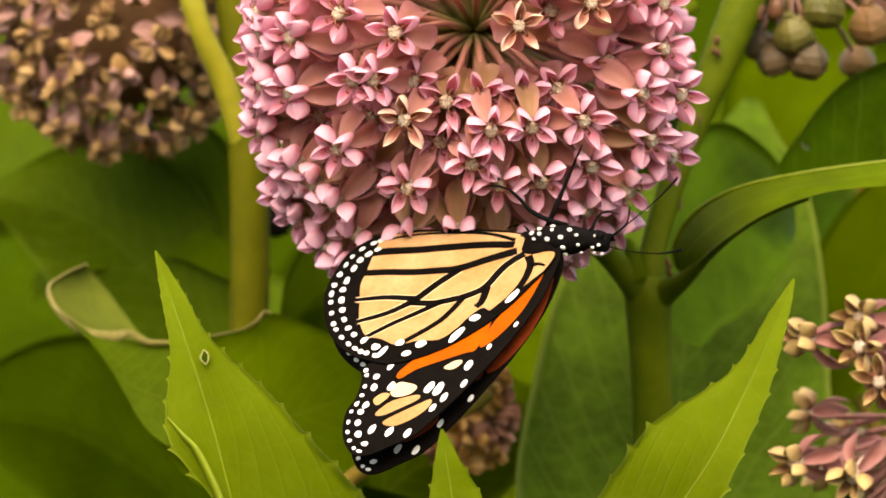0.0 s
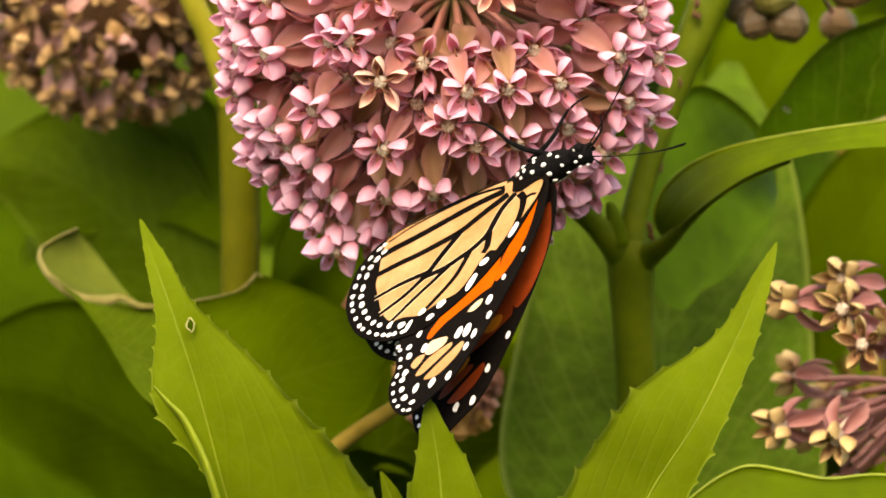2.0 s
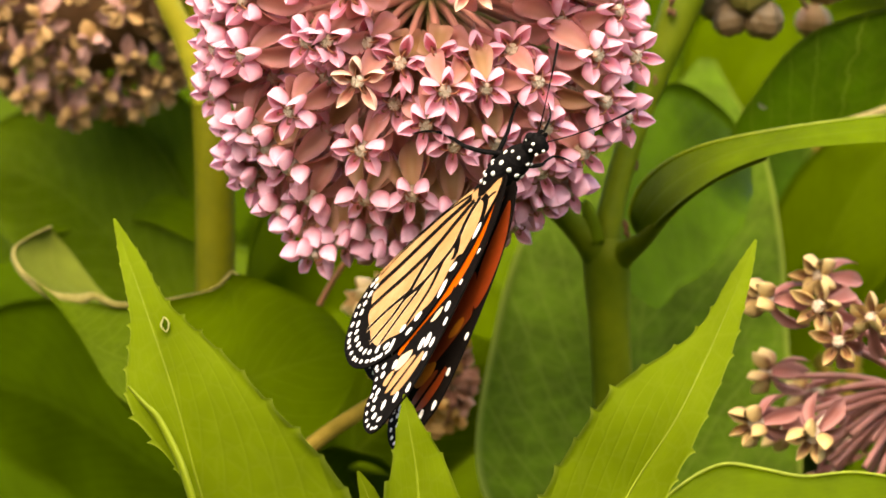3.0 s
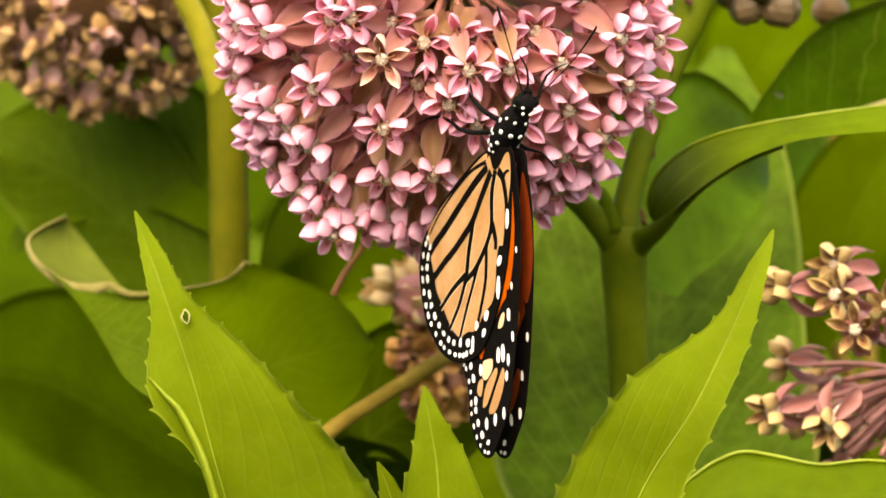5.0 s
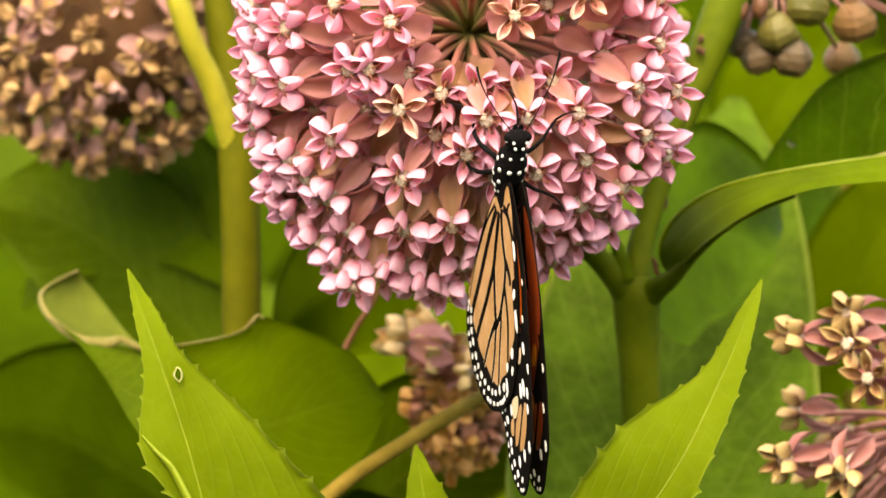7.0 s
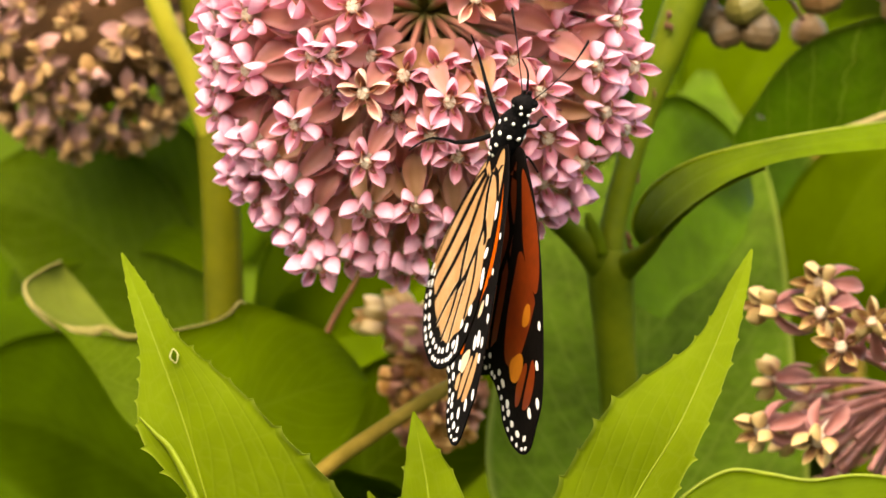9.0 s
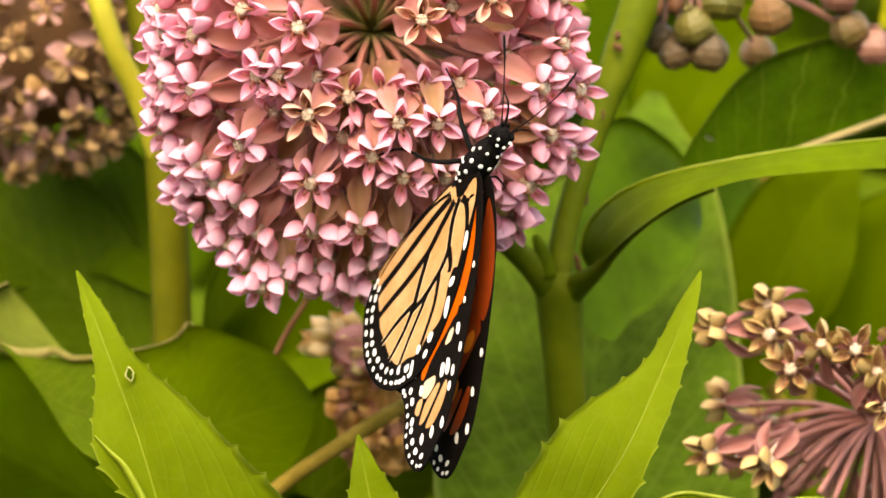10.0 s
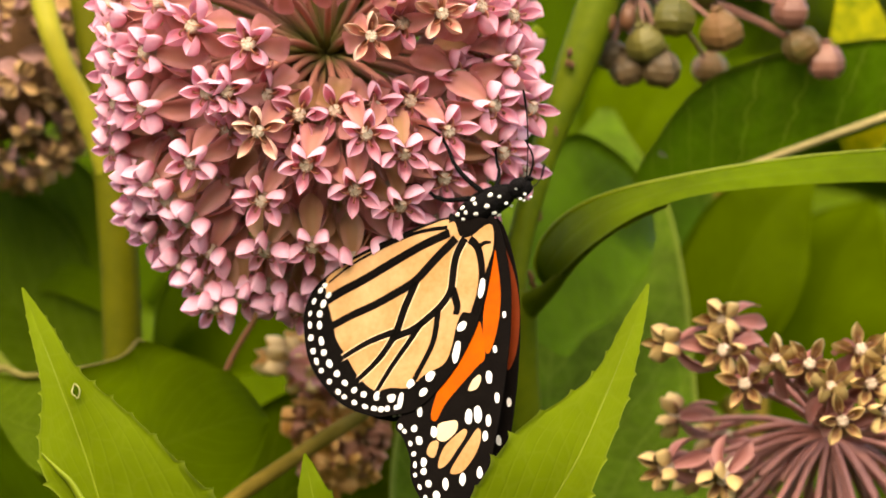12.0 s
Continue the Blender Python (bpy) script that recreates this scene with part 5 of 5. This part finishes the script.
            p = np.array((x + 1.2, across * math.sin(t), -2.3 + across * 1.05 * math.cos(t)))
            blob(g, tuple(p), (r, r * 0.8, 0.22), (0, math.sin(t), math.cos(t)), 8, 6, 0.15)
    part("white_dots", g, M["white"], root)
    limbs = []
    for at in ((10.9, 0.6, -2.0), (10.9, -0.6, -2.0)):
        g = Geo()
        tube(g, [(0, 0, 0), (5, 0, 0.5), (11, 0, 0.3), (15.2, 0, -0.6), (16.4, 0, -1.1)], [0.14, 0.11, 0.10, 0.12, 0.22, 0.24, 0.12], 6, 24)
        limbs.append((part("antenna", g, M["fur"], root, m=pose(at[0] * MM, at[1] * MM, at[2] * MM)), at))
    for at, size in (((3.4, 1.8, -4.2), 1.0), ((0.4, 1.8, -4.0), 0.95), ((3.4, -1.8, -4.2), 0.8), ((-0.6, -1.8, -4.2), 0.7)):
        g = Geo()
        tube(g, [(-0.6, 0, 0), (3.5, 0, 0.9), (6.5, 0, 0.7)], [0.50, 0.44, 0.36], 7, 8)
        tube(g, [(6.4, 0, 0.8), (8.5, 0, -0.3), (11.0, 0, -1.1)], [0.36, 0.30, 0.24], 7, 7)
        tube(g, [(10.9, 0, -1.1), (13.0, 0, -0.6), (14.6, 0, 0.5), (15.3, 0, 1.1)], [0.24, 0.19, 0.15, 0.10], 6, 8)
        g.v = [(x * size, y, z * size) for x, y, z in g.v]
        limbs.append((part("leg", g, M["fur"], root, m=pose(at[0] * MM, at[1] * MM, at[2] * MM)), at))
    g = Geo()
    tube(g, [(11.8, 0, -3.6), (13.4, 0, -6.5), (13.0, 0.3, -10)], [0.22, 0.18, 0.12], 6, 8)
    part("proboscis", g, M["fur"], root)
    return root, limbs, [wing(root, "hindwing", 0, 1), wing(root, "forewing", 1, 1)], [wing(root, "hindwing", 0, -1), wing(root, "forewing", 1, -1)]


FLY, FEELERS, WINGS_L, WINGS_R = butterfly()


# ---- bumblebee that passes behind ----
def bumblebee():
    root = thing("bumblebee", "fuzzy yellow and black bumblebee in flight", "bee", (-60, 95, 0))
    g = Geo()
    blob(g, (0, 0, 0), (4.6, 4.6, 4.8), (1, 0, 0), 16, 12, 0.14)
    part("thorax", g, M["bee_fur"], root)
    g = Geo()
    blob(g, (-7, 0, -1.5), (4.6, 4.6, 6.0), (1, 0, 0.2), 16, 12, 0.12)
    part("abdomen", g, M["bee_black"], root)
    g = Geo()
    blob(g, (5.2, 0, -1.0), (2.6, 2.8, 2.4), (1, 0, 0), 14, 10, 0.08)
    part("head", g, M["bee_black"], root)
    for s in (-1, 1):
        g = Geo()
        o = spline([(0, 0), (5, 2.4), (11, 3.0), (13.5, 1.0), (11, -1.4), (5, -1.0)], 40, True)
        vs = [(-u * 0.35 + v, s * (1.5 + u * 0.9), 3.6 + u * 0.30) for u, v in o]
        n = len(vs)
        g.add(vs + [(a, b, c - 0.12) for a, b, c in vs], [tuple(range(n)), tuple(range(2 * n - 1, n - 1, -1))] + [(i, n + i, n + (i + 1) % n, (i + 1) % n) for i in range(n)])
        part("bee_wing", g, M["bee_wing"], root)
        for x in (2.5, 0, -3):
            g = Geo()
            tube(g, [(x, s * 3, -3), (x - 1, s * 5, -6), (x - 3, s * 4.5, -9)], [0.6, 0.6, 0.3], 6, 8)
            part("leg", g, M["bee_black"], root)
    root.scale = (0.78, 0.78, 0.78)
    return root


BEE = bumblebee()


def held(x, y, z, q):
    """A pose from a place and a quaternion."""
    from_q = Matrix.Identity(4)
    w, a, b, c = q
    rows = ((1 - 2 * (b * b + c * c), 2 * (a * b - w * c), 2 * (a * c + w * b)), (2 * (a * b + w * c), 1 - 2 * (a * a + c * c), 2 * (b * c - w * a)), (2 * (a * c - w * b), 2 * (b * c + w * a), 1 - 2 * (a * a + b * b)))
    for i in range(3):
        for j in range(3):
            from_q[i][j] = rows[i][j]
    return Matrix.Translation((x, y, z)) @ from_q


def motions():
    walk(UMBEL, [
        (0, pose(-0.00288, 0, H + 0.04407, 1.82, -1.44, -0.58)),
        (0.5, pose(-0.00302, 0, H + 0.04469, 2.16, -1.24, 0.16)),
        (1, pose(-0.00274, 0, H + 0.04494, 2.20, -1.13, -0.32)),
        (1.5, pose(-0.00242, 0, H + 0.04443, 1.59, -0.98, -0.75)),
        (2, pose(-0.00323, 0, H + 0.04466, 1.85, -0.62, -0.76)),
        (2.5, pose(-0.00305, 0, H + 0.04440, 1.64, -1.04, -0.65)),
        (4.5, pose(-0.00263, 0, H + 0.04309, -0.17, -0.19, -0.80)),
        (5, pose(-0.00185, 0, H + 0.04440, -0.29, 0.01, -0.25)),
        (5.5, pose(-0.00267, 0, H + 0.04323, -0.24, 0.10, -0.48)),
        (6, pose(-0.00221, 0, H + 0.04405, -0.34, 0.07, -0.79)),
        (6.5, pose(-0.00299, 0, H + 0.04322, -0.43, -0.15, -0.81)),
        (7, pose(-0.00101, 0, H + 0.04399, -0.83, -0.29, -0.39)),
        (9, pose(-0.00370, 0, H + 0.04455, 0.23, -0.30, 1.14)),
        (9.5, pose(-0.00291, 0, H + 0.04361, 0.20, -0.69, 1.13)),
        (10, pose(-0.00390, 0, H + 0.04460, 0.50, 0.09, 0.99)),
        (10.5, pose(-0.00371, 0, H + 0.04372, -0.72, 1.06, -0.28)),
        (11, pose(-0.00435, 0, H + 0.04427, -0.56, 1.04, -0.30)),
        (11.5, pose(-0.00351, 0, H + 0.04365, -0.45, 0.22, 0.00)),
        (12, pose(-0.00350, 0, H + 0.04393, -0.85, 0.40, -0.14))])
    base = pose(0, -0.07, 0)
    walk(HERB, [(t, base @ m) for t, m in [
        (0, pose(-0.00231, 0.00000, -0.00023)),
        (0.5, pose(-0.00301, 0.00000, -0.00030)),
        (1, pose(-0.00244, 0.00000, -0.00045)),
        (1.5, pose(-0.00503, 0.00000, -0.00041)),
        (2, pose(-0.00191, 0.00000, -0.00029)),
        (2.5, pose(-0.00224, 0.00000, -0.00035)),
        (4.5, pose(0.00102, 0.00000, 0.00017)),
        (5, pose(-0.00131, 0.00000, -0.00083)),
        (5.5, pose(0.00000, 0.00000, 0.00000)),
        (6, pose(-0.00180, 0.00000, -0.00113)),
        (6.5, pose(0.00102, 0.00000, 0.00003)),
        (7, pose(-0.00486, 0.00000, -0.00188)),
        (9, pose(-0.00221, 0.00000, -0.00123)),
        (9.5, pose(-0.00419, 0.00000, -0.00085)),
        (10, pose(-0.00155, 0.00000, -0.00093)),
        (10.5, pose(-0.00339, 0.00000, -0.00035)),
        (11, pose(-0.00109, 0.00000, -0.00036)),
        (11.5, pose(-0.00334, 0.00000, -0.00029)),
        (12, pose(-0.00287, 0.00000, -0.00053))]])
    walk(LEAF_A, [
        (0, pose(-0.00036, 0.00000, -0.00001)),
        (0.5, pose(-0.00034, 0.00000, 0.00008)),
        (1, pose(-0.00022, 0.00000, 0.00016)),
        (1.5, pose(-0.00042, 0.00000, -0.00020)),
        (2, pose(-0.00020, 0.00000, 0.00004)),
        (2.5, pose(-0.00030, 0.00000, 0.00006)),
        (4.5, pose(-0.00044, 0.00000, -0.00017)),
        (5, pose(-0.00035, 0.00000, -0.00014)),
        (5.5, pose(0.00000, 0.00000, 0.00000)),
        (6, pose(0.00018, 0.00000, -0.00022)),
        (6.5, pose(0.00033, 0.00000, 0.00042)),
        (7, pose(-0.00019, 0.00000, -0.00031)),
        (9, pose(-0.00049, 0.00000, -0.00063)),
        (9.5, pose(0.00005, 0.00000, -0.00049)),
        (10, pose(0.00043, 0.00000, -0.00033)),
        (10.5, pose(0.00012, 0.00000, -0.00040)),
        (11, pose(0.00043, 0.00000, 0.00019)),
        (11.5, pose(0.00044, 0.00000, -0.00012)),
        (12, pose(0.00033, 0.00000, -0.00015))])
    walk(LEAF_B, [
        (0, pose(0.00072, 0.00000, 0.00003)),
        (0.5, pose(0.00068, 0.00000, -0.00017)),
        (1, pose(0.00044, 0.00000, -0.00033)),
        (1.5, pose(0.00084, 0.00000, 0.00041)),
        (2, pose(0.00039, 0.00000, -0.00008)),
        (2.5, pose(0.00060, 0.00000, -0.00011)),
        (4.5, pose(0.00087, 0.00000, 0.00035)),
        (5, pose(0.00047, 0.00000, 0.00028)),
        (5.5, pose(0.00000, 0.00000, 0.00000)),
        (6, pose(-0.00009, 0.00000, 0.00066)),
        (6.5, pose(-0.00011, 0.00000, -0.00039)),
        (7, pose(0.00011, 0.00000, 0.00112)),
        (9, pose(0.00045, 0.00000, 0.00079)),
        (9.5, pose(-0.00008, 0.00000, 0.00117)),
        (10, pose(-0.00028, 0.00000, 0.00051)),
        (10.5, pose(0.00031, 0.00000, 0.00083)),
        (11, pose(-0.00009, 0.00000, 0.00003)),
        (11.5, pose(-0.00008, 0.00000, 0.00080)),
        (12, pose(0.00006, 0.00000, 0.00061))])
    walk(LEAF_C, [
        (0, pose(0.00022, 0.00000, 0.00000)),
        (5, pose(0.00022, 0.00000, 0.00000)),
        (5.5, pose(0.00000, 0.00000, 0.00000)),
        (6, pose(-0.00027, 0.00000, -0.00023)),
        (6.5, pose(-0.00054, 0.00000, -0.00045)),
        (7, pose(0.00027, 0.00000, -0.00050)),
        (9, pose(0.00053, 0.00000, 0.00047)),
        (9.5, pose(-0.00002, 0.00000, -0.00018)),
        (10, pose(-0.00059, 0.00000, 0.00015)),
        (10.5, pose(-0.00055, 0.00000, -0.00002)),
        (11, pose(-0.00077, 0.00000, -0.00040)),
        (11.5, pose(-0.00081, 0.00000, -0.00056)),
        (12, pose(-0.00072, 0.00000, -0.00032))])
    base = pose(-0.04, 0.065, 0)
    walk(LPLANT, [(t, base @ m) for t, m in [
        (0, pose(-0.00118, 0.00000, -0.00045)),
        (0.5, pose(-0.00164, 0.00000, -0.00050)),
        (1, pose(-0.00024, 0.00000, -0.00022)),
        (1.5, pose(-0.00129, 0.00000, -0.00057)),
        (2, pose(0.00056, 0.00000, 0.00038)),
        (2.5, pose(0.00035, 0.00000, 0.00047)),
        (4.5, pose(0.00174, 0.00000, 0.00112)),
        (5, pose(-0.00009, 0.00000, 0.00025)),
        (5.5, pose(0.00000, 0.00000, 0.00000)),
        (6, pose(0.00106, 0.00000, 0.00060)),
        (6.5, pose(0.00173, 0.00000, 0.00065)),
        (7, pose(-0.00035, 0.00000, -0.00042)),
        (9, pose(0.00033, 0.00000, -0.00102)),
        (9.5, pose(-0.00049, 0.00000, 0.00047)),
        (10, pose(0.00063, 0.00000, -0.00103)),
        (10.5, pose(-0.00101, 0.00000, 0.00042)),
        (11, pose(0.00137, 0.00000, 0.00006)),
        (11.5, pose(-0.00081, 0.00000, -0.00042)),
        (12, pose(-0.00023, 0.00000, -0.00035))]])
    base = Matrix.Translation(BROWN.location)
    walk(BROWN, [(t, base @ m) for t, m in [
        (0, pose(-0.00215, 0.00000, -0.00045)),
        (0.5, pose(-0.00259, 0.00000, -0.00051)),
        (1, pose(-0.00110, 0.00000, -0.00072)),
        (1.5, pose(-0.00204, 0.00000, -0.00073)),
        (2, pose(0.00097, 0.00000, -0.00012)),
        (2.5, pose(0.00068, 0.00000, -0.00023)),
        (4.5, pose(0.00228, 0.00000, -0.00028)),
        (5, pose(-0.00028, 0.00000, -0.00130)),
        (5.5, pose(0.00000, 0.00000, 0.00000)),
        (6, pose(0.00054, 0.00000, -0.00102)),
        (6.5, pose(0.00209, 0.00000, 0.00044)),
        (7, pose(-0.00205, 0.00000, -0.00206)),
        (9, pose(-0.00037, 0.00000, -0.00160)),
        (9.5, pose(-0.00173, 0.00000, -0.00078)),
        (10, pose(-0.00032, 0.00000, -0.00169)),
        (10.5, pose(-0.00193, 0.00000, -0.00083)),
        (11, pose(0.00162, 0.00000, -0.00053)),
        (11.5, pose(-0.00141, 0.00000, -0.00042)),
        (12, pose(-0.00091, 0.00000, -0.00074))]])
    walk(FLY, [
        (0, held(0.00899, -0.03890, H + 0.00545, (-0.3292, -0.9173, 0.2025, 0.0963))),
        (0.5, held(0.01016, -0.03800, H + 0.00502, (-0.3514, -0.9147, 0.1713, 0.1025))),
        (1, held(0.01089, -0.03886, H + 0.00613, (-0.3396, -0.9179, 0.1885, 0.0816))),
        (1.5, held(0.01307, -0.04009, H + 0.00839, (-0.4046, -0.8968, 0.1788, 0.0002))),
        (2, held(0.01030, -0.04290, H + 0.01030, (-0.3571, -0.8788, 0.3107, -0.0600))),
        (2.5, held(0.00912, -0.04272, H + 0.00959, (-0.4294, -0.8144, 0.3618, -0.1462))),
        (4.5, held(0.00673, -0.04540, H + 0.01210, (-0.1583, -0.8361, 0.4967, -0.1711))),
        (5, held(0.00711, -0.04624, H + 0.01342, (-0.1912, -0.8047, 0.4987, -0.2593))),
        (5.5, held(0.00611, -0.04642, H + 0.01332, (-0.2001, -0.8031, 0.5023, -0.2503))),
        (6, held(0.00476, -0.04804, H + 0.01535, (-0.2089, -0.7662, 0.5438, -0.2713))),
        (6.5, held(0.00237, -0.04837, H + 0.01523, (-0.2103, -0.7212, 0.5893, -0.2974))),
        (7, held(0.00564, -0.04788, H + 0.01539, (-0.1984, -0.7402, 0.5744, -0.2880))),
        (9, held(0.00934, -0.04816, H + 0.01753, (-0.2603, -0.7854, 0.5038, -0.2482))),
        (9.5, held(0.01277, -0.04489, H + 0.01426, (-0.2341, -0.8154, 0.4658, -0.2516))),
        (10, held(0.01260, -0.04637, H + 0.01644, (-0.2678, -0.8253, 0.4562, -0.1979))),
        (10.5, held(0.01706, -0.04377, H + 0.01561, (-0.2426, -0.8463, 0.4300, -0.2000))),
        (11, held(0.01820, -0.04329, H + 0.01583, (-0.2395, -0.9058, 0.3101, -0.1611))),
        (11.5, held(0.02068, -0.03953, H + 0.01279, (-0.1751, -0.9324, 0.2620, -0.1771))),
        (12, held(0.02103, -0.03911, H + 0.01257, (-0.1397, -0.9518, 0.2307, -0.1457)))])
    # antennae and legs: seconds, then turn and nod of each
    limbs = [
        (0, (15, 46), (-55, 31), (145, 3), (58, 53), (-56, 62), (-167, 21)),
        (2.5, (26, 32), (-32, 10), (121, 4), (-1, 43), (-82, 40), (-140, 9)),
        (5.5, (32, 65), (-35, 26), (128, 75), (147, 41), (-33, 28), (-109, -21)),
        (7, (94, 75), (-51, 48), (103, 71), (146, 47), (-51, 18), (-106, -37)),
        (9, (19, 59), (-61, 40), (37, 45), (127, 12), (-108, 32), (-130, 7)),
        (9.5, (22, 48), (-32, 21), (2, 70), (114, 14), (-97, 31), (-121, 15)),
        (10.5, (14, 57), (-76, 46), (115, 70), (154, 27), (-79, 59), (-118, 17)),
        (12, (30, 63), (-97, 28), (119, 57), (183, 31), (-54, 63), (-92, 2))]
    for i, (limb, at) in enumerate(FEELERS):
        walk(limb, [(row[0], pose(at[0] * MM, at[1] * MM, at[2] * MM, 0, row[i + 1][1], row[i + 1][0])) for row in limbs])
    # the insect's feet pull a few florets aside as it turns back
    for f, p, (dx, dz) in PULLED:
        m = f.matrix_basis.copy()
        turn = p.rotation_difference(p + Vector((dx, 0, dz))).to_matrix().to_4x4()
        walk(f, [(0, m), (9.8, m), (10.6, turn @ m), (12, turn @ m)])
    # wings: seconds, opening of the one and the other side, sweep of the forewings and hindwings, droop of the hindwings
    wings = [
        (0, 2.6, 0.8, -9.2, -2.4, -0.1),
        (0.5, 2.8, 1.6, -11.9, -1.6, -0.0),
        (1, 1.0, 1.3, -12.1, -3.4, 0.0),
        (1.5, 1.1, -0.0, -12.5, -3.1, 0.0),
        (2, 5.0, 1.3, -10.7, -3.4, -0.3),
        (2.5, 4.2, 0.6, -4.6, 1.2, 0.0),
        (4.5, 4.8, 0.6, 4.5, 1.2, 0.4),
        (5, 0.1, 1.5, 8.8, 9.0, 0.0),
        (5.5, 0.7, 1.3, 7.2, 7.4, -0.0),
        (6, 0.4, 0.6, 4.2, 4.7, 0.1),
        (6.5, 0.9, 0.4, 7.0, 2.3, -0.0),
        (7, 0.1, 1.2, 6.4, 2.4, 0.0),
        (9, 6.6, 7.2, 2.2, 2.4, -0.3),
        (9.5, 1.0, 3.0, 0.2, 0.6, 0.4),
        (10, 2.4, 1.6, -1.6, 1.5, -0.1),
        (10.5, 4.3, 5.2, -2.5, -0.2, -0.2),
        (11, 3.1, 1.9, -4.7, 0.0, -0.2),
        (11.5, 4.5, 4.2, -2.7, 3.6, 0.0),
        (12, 2.6, 2.0, -7.1, 0.6, -0.1)]
    for s, pair, k in ((-1, WINGS_L, 1), (1, WINGS_R, 2)):
        walk(pair[0], [(w[0], pose(0, 0, 0, s * (w[k] + w[5])) @ pose(0, 0, 0, 0, -w[4])) for w in wings])
        walk(pair[1], [(w[0], pose(0, 0, 0, s * w[k]) @ pose(0, 0, 0, 0, -w[3])) for w in wings])
    # the bee comes from behind the flower head, leaves, and hovers past once more
    walk(BEE, [(0, pose(-0.050, 0.125, H + 0.014, 0, -10, 160)), (0.6, pose(-0.075, 0.14, H + 0.030, 0, -10, 165)), (1.2, pose(-0.104, 0.14, H + 0.048, 0, -10, 170)), (1.8, pose(-0.16, 0.15, H + 0.05, 0, 0, 170)), (4.0, pose(-0.40, 0.2, H - 0.1, 0, 0, 90)), (5.8, pose(-0.22, 0.12, H - 0.05, 0, 10, 10)), (6.2, pose(-0.110, 0.085, H - 0.012, 0, 15, 15)), (6.4, pose(-0.0630, 0.08, H + 0.0015, 0, 20, 15)), (6.5, pose(-0.105, 0.11, H + 0.01, 0, 10, 60)), (6.8, pose(-0.24, 0.2, H + 0.03, 0, 0, 120)), (12, pose(-0.6, 0.6, H + 0.1, 0, 0, 140))])


motions()
